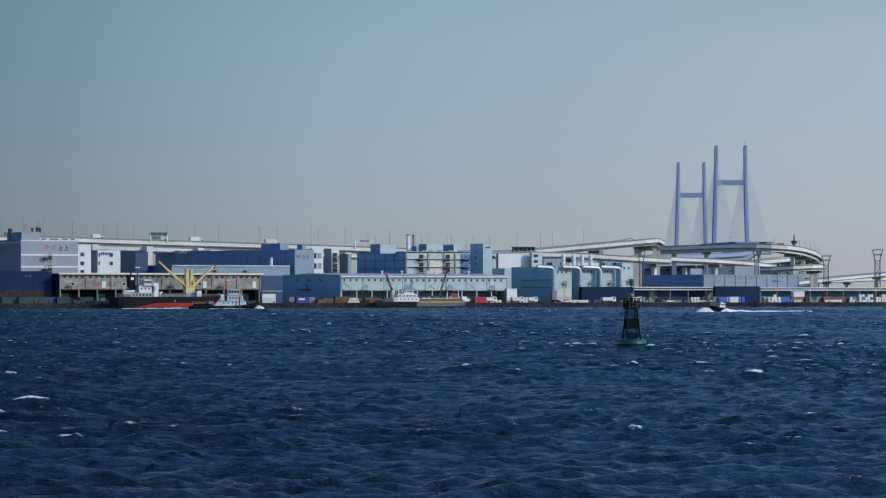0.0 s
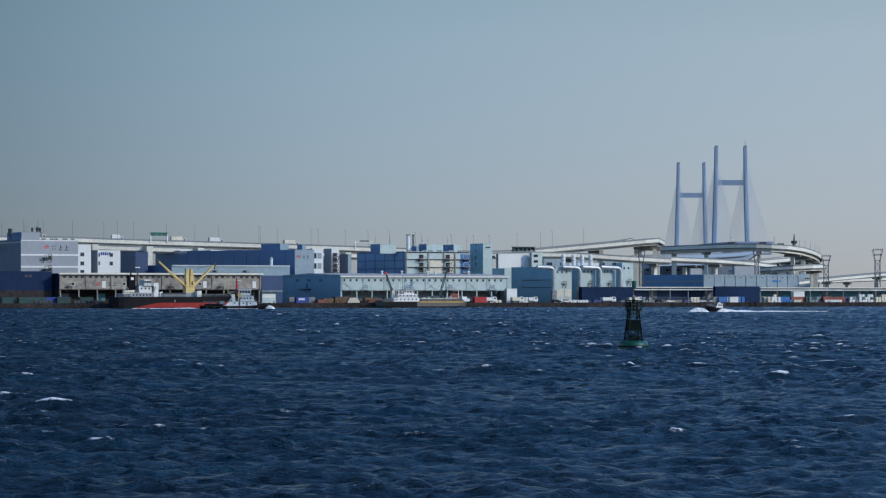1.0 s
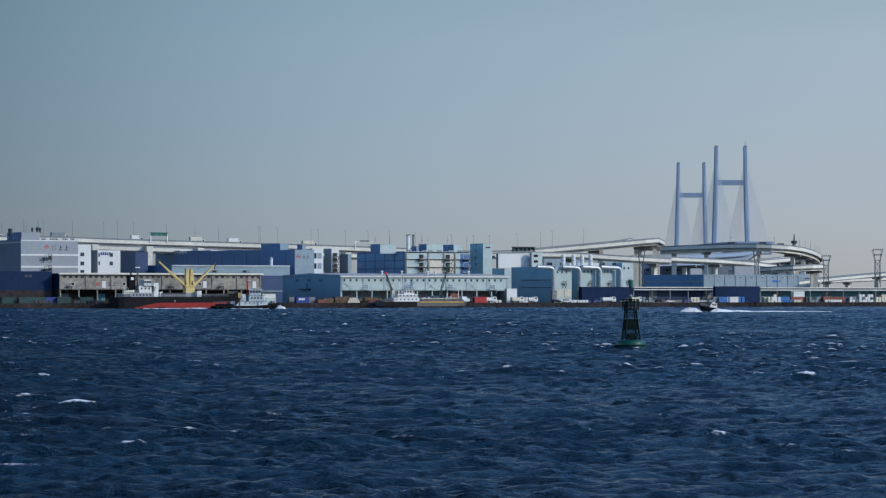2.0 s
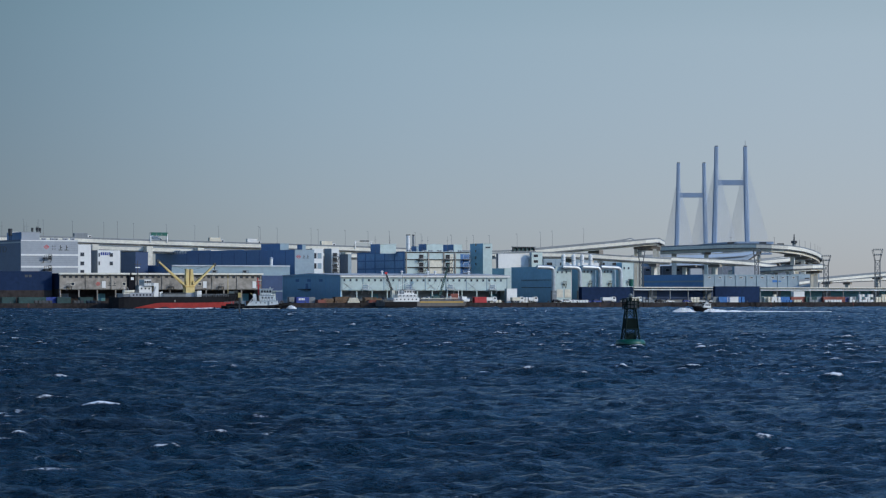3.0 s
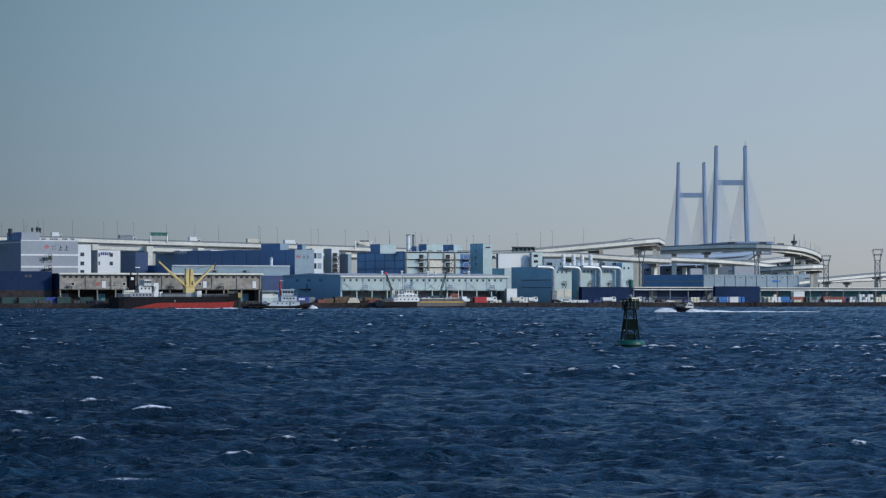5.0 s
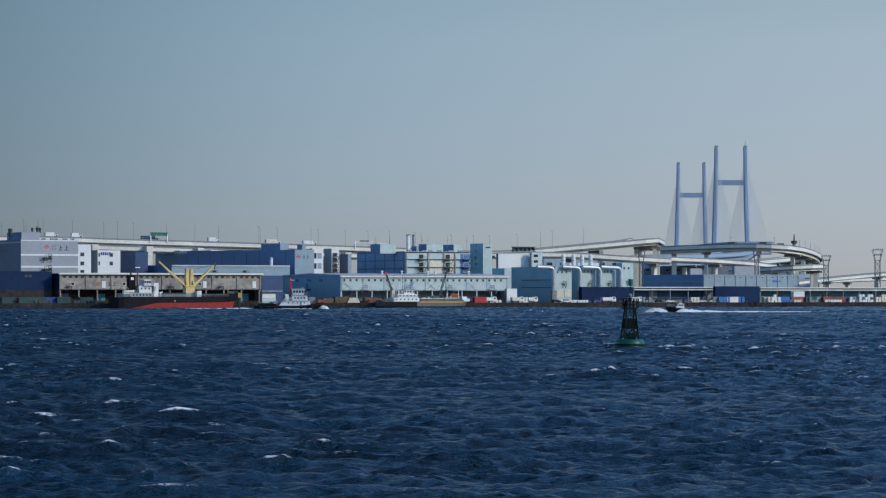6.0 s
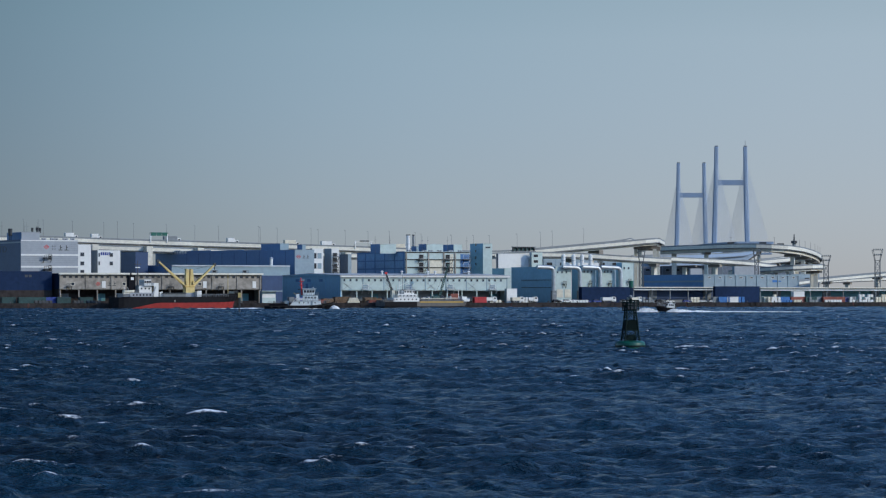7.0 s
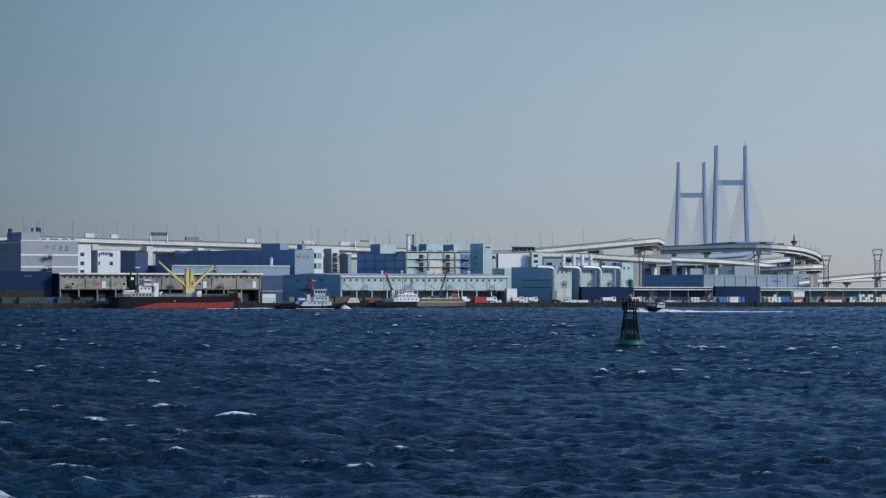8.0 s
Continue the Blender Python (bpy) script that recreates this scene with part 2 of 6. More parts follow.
def spline(points, step):
    """A smooth line through the points, at even steps."""
    p = [Vector(q) for q in points]
    p = [2 * p[0] - p[1]] + p + [2 * p[-1] - p[-2]]
    out = []
    for i in range(1, len(p) - 2):
        n = max(2, int((p[i + 1] - p[i]).length / step))
        for k in range(n):
            t = k / n
            out.append(0.5 * (2 * p[i] + (p[i + 1] - p[i - 1]) * t + (2 * p[i - 1] - 5 * p[i] + 4 * p[i + 1] - p[i + 2]) * t * t
                              + (3 * p[i] - p[i - 1] - 3 * p[i + 1] + p[i + 2]) * t ** 3))
    out.append(p[-2])
    return out


def sweep(line, profile):
    """A closed profile (across, up) swept along a line that stays level across."""
    bm = bmesh.new()
    rings = []
    for i, p in enumerate(line):
        d = line[min(i + 1, len(line) - 1)] - line[max(i - 1, 0)]
        side = Vector((d.y, -d.x, 0)).normalized()
        rings.append([bm.verts.new(p + side * a + Vector((0, 0, z))) for a, z in profile])
    n = len(profile)
    for r, q in zip(rings, rings[1:]):
        for i in range(n):
            bm.faces.new((r[i], r[(i + 1) % n], q[(i + 1) % n], q[i]))
    bm.faces.new(rings[0])
    bm.faces.new(rings[-1][::-1])
    bmesh.ops.recalc_face_normals(bm, faces=bm.faces)
    return bm


# ---- sea, land ----
def sea_sheet(name, material, seed, heading, spread, rms, label, z, shortest, longest):
    """A sheet of wind waves that fans out from the camera's shore to beyond the far quay."""
    rng = np.random.default_rng(seed)
    rows = [66.0]
    while rows[-1] < 1580:
        rows.append(rows[-1] + max(0.22, rows[-1] * 0.0019))
    y = np.array(rows)
    X = np.linspace(-1, 1, 350)[None, :] * (20 + 0.155 * y[:, None])
    Y = np.repeat(y[:, None], X.shape[1], 1)
    gap = np.maximum(0.22, y * 0.0019)[:, None]
    hz, dx, dy, pinch = (np.zeros_like(X) for _ in range(4))
    for i in range(130):
        wl = shortest * (longest * 1.4 / shortest) ** rng.random()
        k = 2 * np.pi / wl
        a = heading + rng.normal(0, spread * (1.7 if wl < 2 else 0.8))
        amp = wl ** 1.0 * np.exp(-(wl / longest) ** 4)
        w = 1 + 0.3 * np.clip((gap - 0.6) / 1.0, 0, 1) * (wl < 4)
        q = k * (X * np.cos(a) + Y * np.sin(a)) + rng.random() * 6.283
        c, sn = w * amp * np.cos(q), w * amp * np.sin(q)
        hz += c
        dx -= np.cos(a) * sn
        dy -= np.sin(a) * sn
        if wl > 1.6:
            pinch += k * c / w
    f = rms / hz[:200].std()
    # gusts: patches of higher and lower waves
    g = f * (1 + 0.3 * np.sin(X * 0.043 + Y * 0.031 + seed) * np.sin(Y * 0.023 - X * 0.019 + 2 * seed))
    co = np.stack([X + 0.68 * dx * g, Y + 0.68 * dy * g, hz * g], -1).reshape(-1, 3)
    pinch = pinch / pinch.std() * g / f * 0.25 * (1 - 0.18 * np.clip((Y - 350) / 500, 0, 1))
    nr, nc = X.shape
    i = (np.arange(nr - 1)[:, None] * nc + np.arange(nc - 1)[None, :]).reshape(-1)
    quads = np.stack([i, i + 1, i + nc + 1, i + nc], -1).astype(np.int32)
    me = bpy.data.meshes.new(name)
    me.vertices.add(len(co))
    me.vertices.foreach_set("co", co.astype(np.float32).ravel())
    me.loops.add(quads.size)
    me.loops.foreach_set("vertex_index", quads.ravel())
    me.polygons.add(len(quads))
    me.polygons.foreach_set("loop_start", np.arange(0, quads.size, 4, dtype=np.int32))
    me.polygons.foreach_set("use_smooth", np.ones(len(quads), bool))
    me.update(calc_edges=True)
    me.attributes.new("pinch", "FLOAT", "POINT").data.foreach_set("value", pinch.astype(np.float32).ravel())
    me.materials.append(material)
    ob = new(name, me)
    ob.location.z = z
    return tagged(ob, label, "water", kind="structure")


sea_swell = sea_sheet("water_swell", M_SEA_A, 5, radians(-76), 0.5, 0.2, "dark blue choppy harbour water with wind waves", -0.25, 0.65, 9.0)
sea_chop = sea_sheet("water_chop", M_SEA_B, 11, radians(-104), 0.6, 0.125, "dark blue harbour water with short steep chop", -0.27, 0.6, 6.0)
bm = bmesh.new()
bx(bm, -6000, -3000, -9, 6000, 9000, -0.9)
tagged(mesh_object("water_deep", bm, M_SEA_A), "dark blue open harbour water reaching the horizon", "water", kind="structure")

ground = mesh_object("ground", box(-500, 0.6, -8, 1500, 1000, LAND), M_ASPH)
ground.matrix_basis = PORT
tagged(ground, "asphalt port land behind the quay", "ground", kind="structure")
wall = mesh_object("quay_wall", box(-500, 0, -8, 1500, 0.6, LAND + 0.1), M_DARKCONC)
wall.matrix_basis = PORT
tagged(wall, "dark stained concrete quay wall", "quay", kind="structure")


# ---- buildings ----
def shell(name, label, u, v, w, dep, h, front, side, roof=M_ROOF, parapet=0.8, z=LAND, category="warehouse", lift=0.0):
    """A flat-roofed block: four walls, a roof slab and a parapet. Front at y = 0, its shaded end at x = 0; end and back
    take the side colour, mostly darker.
    """
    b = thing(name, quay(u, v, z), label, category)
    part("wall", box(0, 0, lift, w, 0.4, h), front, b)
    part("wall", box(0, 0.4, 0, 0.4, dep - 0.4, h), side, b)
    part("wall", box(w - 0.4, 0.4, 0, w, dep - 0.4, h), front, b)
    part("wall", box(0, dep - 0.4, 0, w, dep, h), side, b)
    part("roof", box(0.4, 0.4, h - parapet - 0.4, w - 0.4, dep - 0.4, h - parapet), roof, b)
    part("coping", box(-0.12, -0.12, h + 0.004, w + 0.12, 0.5, h + 0.25), front, b)
    part("coping", box(-0.12, 0.504, h + 0.004, 0.5, dep, h + 0.25), side, b)
    return b


def on_front(b, name, x0, x1, z0, z1, material, proud=0.15, label=""):
    return part(name, box(x0, -proud, z0, x1, -0.003, z1), material, b, label)


def on_end(b, name, y0, y1, z0, z1, material, proud=0.15, label=""):
    return part(name, box(-proud, y0, z0, -0.003, y1, z1), material, b, label)


def window(b, x0, x1, z0, z1, glass=M_GLASS, rim=M_WHITE):
    """A framed pane on the front wall."""
    fr = bmesh.new()
    t = 0.14
    bx(fr, x0, -0.14, z0, x0 + t, -0.003, z1)
    bx(fr, x1 - t, -0.14, z0, x1, -0.003, z1)
    bx(fr, x0 + t, -0.14, z0, x1 - t, -0.003, z0 + t)
    bx(fr, x0 + t, -0.14, z1 - t, x1 - t, -0.003, z1)
    w = part("window", fr, rim, b)
    part("pane", box(x0 + t, -0.06, z0 + t, x1 - t, -0.004, z1 - t), glass, w)
    return w


def landing(b, x, z, w=3.6, deep=2.2, steel=M_DKSTEEL):
    """An outside landing on brackets, with a rail."""
    bm = bmesh.new()
    bx(bm, x, -deep, z, x + w, -0.004, z + 0.25)
    for i in (x, x + w - 0.2):
        tube(bm, (i + 0.1, -deep + 0.1, z), (i + 0.1, -0.1, z - 1.9), 0.14, 0.14, 6)
    p = part("landing", bm, steel, b)
    rail = bmesh.new()
    for k in range(5):
        bx(rail, x + k * (w - 0.1) / 4, -deep, z + 0.25, x + k * (w - 0.1) / 4 + 0.1, -deep + 0.1, z + 1.3)
    bx(rail, x, -deep, z + 1.3, x + w, -deep + 0.1, z + 1.45)
    part("rail", rail, steel, p)
    return p


def bars(b, x0, z0, h, widths, material, end=False):
    """A line of writing as plain bars."""
    x = x0
    for w in widths:
        if end:
            on_end(b, "lettering", x, x + w, z0, z0 + h, material, 0.05)
        else:
            on_front(b, "lettering", x, x + w, z0, z0 + h, material, 0.05)
        x += w * 1.35


def emblem(b, x, z, r, material):
    """A company mark as a plain lozenge ring with a bar in it."""
    bm = bmesh.new()
    for k in range(4):
        p = [(math.cos(k * math.pi / 2 + d) * q * 1.25, math.sin(k * math.pi / 2 + d) * q) for q in (r, r * 0.72) for d in (0, math.pi / 2)]
        a, c = [[bm.verts.new((x + px, y, z + pz)) for px, pz in (p[0], p[1], p[3], p[2])] for y in (-0.06, -0.003)]
        bm.faces.new(a)
        for i in range(4):
            bm.faces.new((a[i], a[(i + 1) % 4], c[(i + 1) % 4], c[i]))
    bmesh.ops.recalc_face_normals(bm, faces=bm.faces)
    bx(bm, x - r * 0.55, -0.06, z - r * 0.15, x + r * 0.55, -0.003, z + r * 0.15)
    part("emblem", bm, material, b, "red company mark")


def strokes(b, x, z, w, h, material):
    """A written sign too far off to read, as plain bars."""
    on_front(b, "lettering", x + w * 0.05, x + w * 0.95, z, z + h * 0.14, material, 0.05)
    on_front(b, "lettering", x + w * 0.4, x + w * 0.56, z + h * 0.15, z + h, material, 0.05)
    on_front(b, "lettering", x + w * 0.57, x + w * 0.9, z + h * 0.5, z + h * 0.64, material, 0.05)


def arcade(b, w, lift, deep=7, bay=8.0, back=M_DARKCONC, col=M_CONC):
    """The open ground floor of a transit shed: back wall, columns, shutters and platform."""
    # dark back wall and platform: the recess's shade is in their colour
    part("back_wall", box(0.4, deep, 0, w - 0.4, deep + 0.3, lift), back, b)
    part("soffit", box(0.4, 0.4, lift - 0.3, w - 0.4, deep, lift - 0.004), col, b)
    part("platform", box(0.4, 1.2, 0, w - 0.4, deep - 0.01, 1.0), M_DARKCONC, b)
    n = int(w / bay)
    for i in range(n + 1):
        x = 0.4 + i * (w - 1.3) / n
        part("column", box(x, 0.5, 0, x + 0.5, 1.1, lift - 0.31), col, b)
        if i < n and i % 2 == 0:
            part("shutter", box(x + 2, deep - 0.2, 1.0, x + 6, deep - 0.01, 4.2), M_TEAL if i % 4 else M_CGREY, b)


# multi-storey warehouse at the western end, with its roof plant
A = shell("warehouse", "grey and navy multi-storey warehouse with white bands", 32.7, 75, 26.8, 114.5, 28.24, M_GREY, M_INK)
for band in ((0, 26.8, 21.22, 21.99), (0, 26.8, 15.89, 16.65), (0, 26.8, 27.83, 28.34)):
    on_front(A, "band", *band, M_WHITE, 0.1, "white band")
emblem(A, 11.9, 25.2, 1.05, M_REDP)
for xl in (14.4, 15.5):
    for zl in (23.9, 25.2):
        strokes(A, xl, zl, 0.8, 0.9, M_DKSTEEL)
for xl in (17.5, 20.3):
    strokes(A, xl, 23.7, 2.0, 2.3, M_DKSTEEL)
for k in range(17):
    if k not in (5, 10, 11, 16):
        on_front(A, "cladding_seam", 0, 26.8, 12.6 + 0.92 * k, 12.66 + 0.92 * k, M_CGREY, 0.02)
landing(A, 10.3,  20.2)
landing(A, 10.3,  15.12)
for z in (21.72, 16.64):
    window(A, 12.9,  14.3, z - 2.2, z + 0.3, M_DARK, M_DKSTEEL)
on_end(A, "band", 0, 110, 26.98, 27.61, M_GREY, 0.1)
# the readable end of the company's lettering
txt = bpy.data.curves.new("lettering", "FONT")
txt.body, txt.size, txt.extrude = "LTD", 4.0, 0.04
txt.materials.append(M_DKSTEEL)
lt = new("lettering", txt)
lt.parent = A
lt.matrix_basis = Matrix.Translation((-0.06, 38.7, 22.97)) @ Matrix(((0, 0, -1, 0), (-1, 0, 0, 0), (0, 1, 0, 0), (0, 0, 0, 1))) @ Matrix.Diagonal((2.4, 1, 1, 1))

pent = shell("roof_house", "grey plant house on the warehouse roof", 36.1, 85, 8.5, 22.3, 3.83, M_GREY, M_NAVY, z=29.91, category="plant house")


def water_tank(u, v, z, r, h, label="dark roof tank on a steel stand"):
    b = thing("roof_tank", quay(u, v, z), label, "tank", "roof tanks")
    bm = bmesh.new()
    for i in range(4):
        tube(bm, (r * 0.6 * math.cos(i * 1.57 + 0.7), r * 0.6 * math.sin(i * 1.57 + 0.7), 0), (r * 0.6 * math.cos(i * 1.57 + 0.7), r * 0.6 * math.sin(i * 1.57 + 0.7), h * 0.5), 0.12)
    part("stand", bm, M_DKSTEEL, b)
    bm = tube(bmesh.new(), (0, 0, h * 0.45), (0, 0, h), r, r * 1.1, 14)
    part("tank", bm, M_DKSTEEL, b)
    part("cap", tube(bmesh.new(), (0, 0, h + 0.004), (0, 0, h + 0.3), r * 1.25, r * 0.9, 14), M_DKSTEEL, b)


water_tank(33.9, 95, 30.05, 0.9, 5.38)
for x, r in ((42.1, 0.5), (44.5, 0.7), (45.8, 0.45)):
    water_tank(x, 88, 33.74, r, 1.5 + r, "small dark roof vent on a stand")

def aerial(u, v, z, h):
    b = thing("aerial", quay(u, v, z), "thin dark aerial on a roof", "aerial", "roof aerials")
    part("mast", tube(bmesh.new(), (0, 0, 0), (0, 0, h), 0.07, 0.04, 5), M_MAST, b)
    part("cross_arm", box(-0.6, -0.05, h * 0.75, 0.6, 0.05, h * 0.75 + 0.1), M_MAST, b)


for u in (39.0, 40.1, 45.1, 28.4):
    aerial(u, 90, 30.53, 8.2)
for u in (225.9, 233.7, 251.0, 254.0, 264.7, 275.2):
    aerial(u, 120, 25.85, 8.5)


def roof_unit(u, v, z, w):
    b = thing("air_conditioner", quay(u, v, z), "pale air conditioning unit on a roof", "air conditioner", "roof air conditioners")
    bm = box(0, 0, 0.2, w, 1.4, 1.7)
    bmesh.ops.bevel(bm, geom=bm.edges[:], offset=0.06, segments=1, affect="EDGES")
    body = part("casing", bm, M_GREY, b)
    part("fan_grille", tube(bmesh.new(), (w / 2, -0.05, 0.95), (w / 2, -0.004, 0.95), 0.5, 0.5, 12), M_DKSTEEL, body)
    part("feet", box(0.1, 0.1, 0, w - 0.1, 1.3, 0.19), M_DKSTEEL, b)


for u, w in ((44.3, 1.8), (48.3, 1.6), (50.2, 1.6), (54.2, 2.2), (57.9, 1.6)):
    roof_unit(u, 80, 30.34 - 0.8, w)
for x in (240.2, 248.1, 251.7, 256.6, 262.4, 267.6):
    roof_unit(x, 113, 26.56 - 0.8, 2.0)

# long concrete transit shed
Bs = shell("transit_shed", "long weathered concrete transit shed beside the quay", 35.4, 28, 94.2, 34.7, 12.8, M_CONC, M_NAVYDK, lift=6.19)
WB = 94.2
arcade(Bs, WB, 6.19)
part("eave", box(-0.6, -1.4, 12.55, WB + 0.6, -0.13, 13.29), M_BEIGE, Bs, "pale eave board")
for i in range(9):
    x = WB * i / 8.0 - (0.6 if i == 8 else 0)
    on_front(Bs, "pilaster", x, x + 0.6, 6.19, 12.42, M_CONC, 0.35)
    if i < 8:
        for k in range(4):
            window(Bs, x + 1.6 + k * 2.7, x + 3.0 + k * 2.7, 11.05, 12.05, M_GLASS, M_DKSTEEL)
        if i in (0, 2, 5):
            window(Bs, x + 5.2, x + 6.9, 7.69, 9.18, M_GLASS, M_CREAM)
        if i in (1, 5, 7):
            on_front(Bs, "hatch", x + 7.6, x + 9.3, 6.69, 9.68, M_WHITE, 0.2, "white loading hatch")
        if i in (0, 3, 4, 6):
            landing(Bs, x + 3, 7.19, 2.4, 1.2)
emblem(Bs, 17.6, 8.5, 0.95, M_REDP)
strokes(Bs, 19.6, 7.7, 0.9, 1.7, M_DKSTEEL)
for xl in (21.9, 24.2):
    strokes(Bs, xl, 7.66, 1.7, 1.9, M_DKSTEEL)
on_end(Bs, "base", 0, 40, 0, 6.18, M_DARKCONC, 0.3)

# front and plinth painted dark, standing in for a shaded end wall
D0 = shell("shed", "low shed beside the quay with shade in its dark paint", -9.7, 34, 43.7, 8.6, 13.69, M_NAVYDK, M_NAVYDK, parapet=0.3)
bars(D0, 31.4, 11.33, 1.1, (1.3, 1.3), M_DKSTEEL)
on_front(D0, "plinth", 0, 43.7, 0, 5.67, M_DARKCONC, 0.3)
D1 = shell("shed", "navy shed between the transit sheds", 134.9, 40, 9.9, 2.8, 12.11, M_INK, M_INK, parapet=0.3)
# white blocks under the expressway
C = shell("office_block", "narrow white block with dark windows", 74.4, 120, 6.4, 4.9, 26.87, M_WHITE, M_GREY, category="office")
for za, zb in ((21.61, 23.46), (17.39, 19.24), (13.7, 15.28)):
    window(C, 1.1,  3.1, za, zb, M_GLASS, M_GREY)
# left end in darker grey: its shade is put into the colour
C2 = shell("office_block", "white block with lettering and dark windows", 84.8, 122, 11.1, 9.9, 24.31, M_WHITE, M_CGREY, category="office")
for za, zb in ((21.44, 23.3), (17.46, 19.32)):
    for xa, xb in ((5.8,  7.5), (0.3,  1.1)):
        window(C2, xa, xb, za, zb, M_GLASS, M_GREY)
bars(C2, 1.4, 22.21, 1.4, (0.8, 0.7, 0.9, 0.6, 0.9), M_CNAVY)
C3 = shell("warehouse", "navy block behind the white offices", 105.6, 128, 6.2, 21, 23.71, M_INK, M_INK)

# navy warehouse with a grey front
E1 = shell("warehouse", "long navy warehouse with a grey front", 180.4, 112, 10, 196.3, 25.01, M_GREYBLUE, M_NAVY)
emblem(E1, 1.9, 21.9, 1.0, M_REDP)
for xl in (3.9, 5.9):
    strokes(E1, xl, 21.1, 1.4, 1.7, M_DKSTEEL)
bars(E1, 148.7,  24.87, 1.5, (3, 2.5, 3.5, 2.5, 3, 2.5), M_WHITE, True)
for y0, y1, z0, z1 in ((158.9, 196.3, 24.84, 26.78), (113.9, 158.5, 24.67, 26.42), (68, 113.6, 24.44, 26), (37.8, 67.7, 24.56, 25.67)):
    part("upper_wall", box(0.02, y0, z0, 0.42, y1, z1), M_NAVY, E1)
for k in range(9):
    on_end(E1, "panel_joint", 12 + 17 * k, 12.25 + 17 * k, 0, 24.88, M_NAVYDK, 0.05)
on_front(E1, "band", 0, 10, 19.63, 19.9, M_SLATE, 0.06)
shell("roof_house", "navy plant house on a warehouse roof", 188.2, 150, 4.5, 25.3, 4.43, M_SLATE, M_NAVY, z=26.15, category="plant house")
shell("roof_house", "small navy plant house on a warehouse roof", 188.4, 122, 1.7, 6.6, 3.27, M_SLATE, M_NAVY, z=26.37, category="plant house")
E3 = shell("warehouse", "low slate blue warehouse with a flat roof", 114.6, 103, 59.5, 50.4, 17.39, M_SLATE, M_NAVY)
on_front(E3, "eave", 0, 59.5, 16.96, 17.49, M_STEEL, 0.5)
for x in (7.300000000000011, 19.700000000000017, 35.099999999999994):
    landing(E3, x, 13.77, 3, 1)
    window(E3, x + 0.5, x + 2.4, 14.04, 15.37, M_DARK, M_STEEL)
vent = thing("roof_vent", quay(165.8, 106, 18.6), "white roof vent with a dark cowl", "vent")
part("duct", tube(bmesh.new(), (0, 0, 0), (0, 0, 4.2), 0.7, 0.7, 12), M_WHITE, vent)
part("cowl", tube(bmesh.new(), (0, 0, 4.2), (0, 0, 5.0), 1.0, 0.4, 12), M_STEEL, vent)

# stair towers
F1 = shell("stair_tower", "white stair tower with open landings", 192, 118, 5.6, 2.8, 25.7, M_WHITE, M_GREY, category="stair tower")
for za, zb in ((21.08, 23.81), (16.18, 18.91)):
    window(F1, 0.6,  2.1, za, zb, M_DARK, M_GREY)
    window(F1, 2.6,  4.7, za, zb, M_SLATE, M_GREY)
F2 = shell("stair_tower", "white tower with stacked dark balconies", 203.7, 122, 3.9, 9.1, 25.82, M_WHITE, M_GREY, category="stair tower")
for z in (22.0, 19.53, 16.79, 14.33):
    landing(F2, 0.4, z, 3.0, 1.4)
    window(F2, 0.5, 2.9, z + 0.3, z + 2.0, M_DARK, M_GREY)
F3 = shell("stair_tower", "dark grey service tower", 214.1, 126, 1.8, 10.5, 23.2, M_GREYBLUE, M_SLATEDK, category="stair tower")

# glazed blue warehouse
G = shell("warehouse", "blue warehouse with glazed end and balconies", 236.4, 108, 34.6, 58.4, 24.47, M_PALEBLUE, M_NAVY)
for y0, y1 in ((48.5, 57), (36.6, 47.1), (24.9, 35.2), (12.6, 23.5), (1.9, 11.3)):
    for z0, z1 in ((20.55, 23.88), (16.67, 20.0), (13.9, 16.12)):
        on_end(G, "glazing", y0, y1, z0, z1, M_BLUEGLASS, 0.12, "dark blue glazing")
for z in (20.43, 16.58, 24.01):
    on_front(G, "floor_edge", 0, 34.6, z, z + 0.5, M_DARKCONC, 0.25)
on_front(G, "cladding", 13.3, 20, 13.55, 20.43, M_CREAM, 0.1, "beige cladding")
on_front(G, "cladding", 23.9, 25.8, 13.58, 23.5, M_CREAM, 0.1, "beige cladding")
on_front(G, "cladding", 29.7, 34.6, 13.59, 23.54, M_NAVY, 0.12, "navy cladding")
for x in (0.2, 12.1, 20.3, 26.4):
    on_front(G, "pilaster", x, x + 0.7, 0, 24.19, M_CONC, 0.4)
for x in (6.7, 20.9, 30.7):
    for z in (20.67, 16.83, 14.08):
        landing(G, x, z, 4.0, 2.0)
        window(G, x + 0.6, x + 3.2, z + 0.4, z + 2.6, M_DARK, M_STEEL)
shell("roof_house", "pale roof plant house with a navy end", 227.7, 118, 8.4, 11.6, 4.4, M_PALEBLUE, M_NAVY, z=25.71, category="plant house")
shell("roof_house", "pale roof plant house with a navy end", 252.5, 118, 8.9, 9.3, 4.42, M_PALEBLUE, M_NAVY, z=25.85, category="plant house")
shell("roof_house", "pale roof plant house with a navy end", 267.2, 118, 4.6, 12.5, 4.16, M_PALEBLUE, M_NAVY, z=25.93, category="plant house")
shell("roof_house", "low navy plant house on a flat roof", 247, 118, 1.2, 6, 3.31, M_SLATE, M_NAVY, z=25.82, category="plant house")


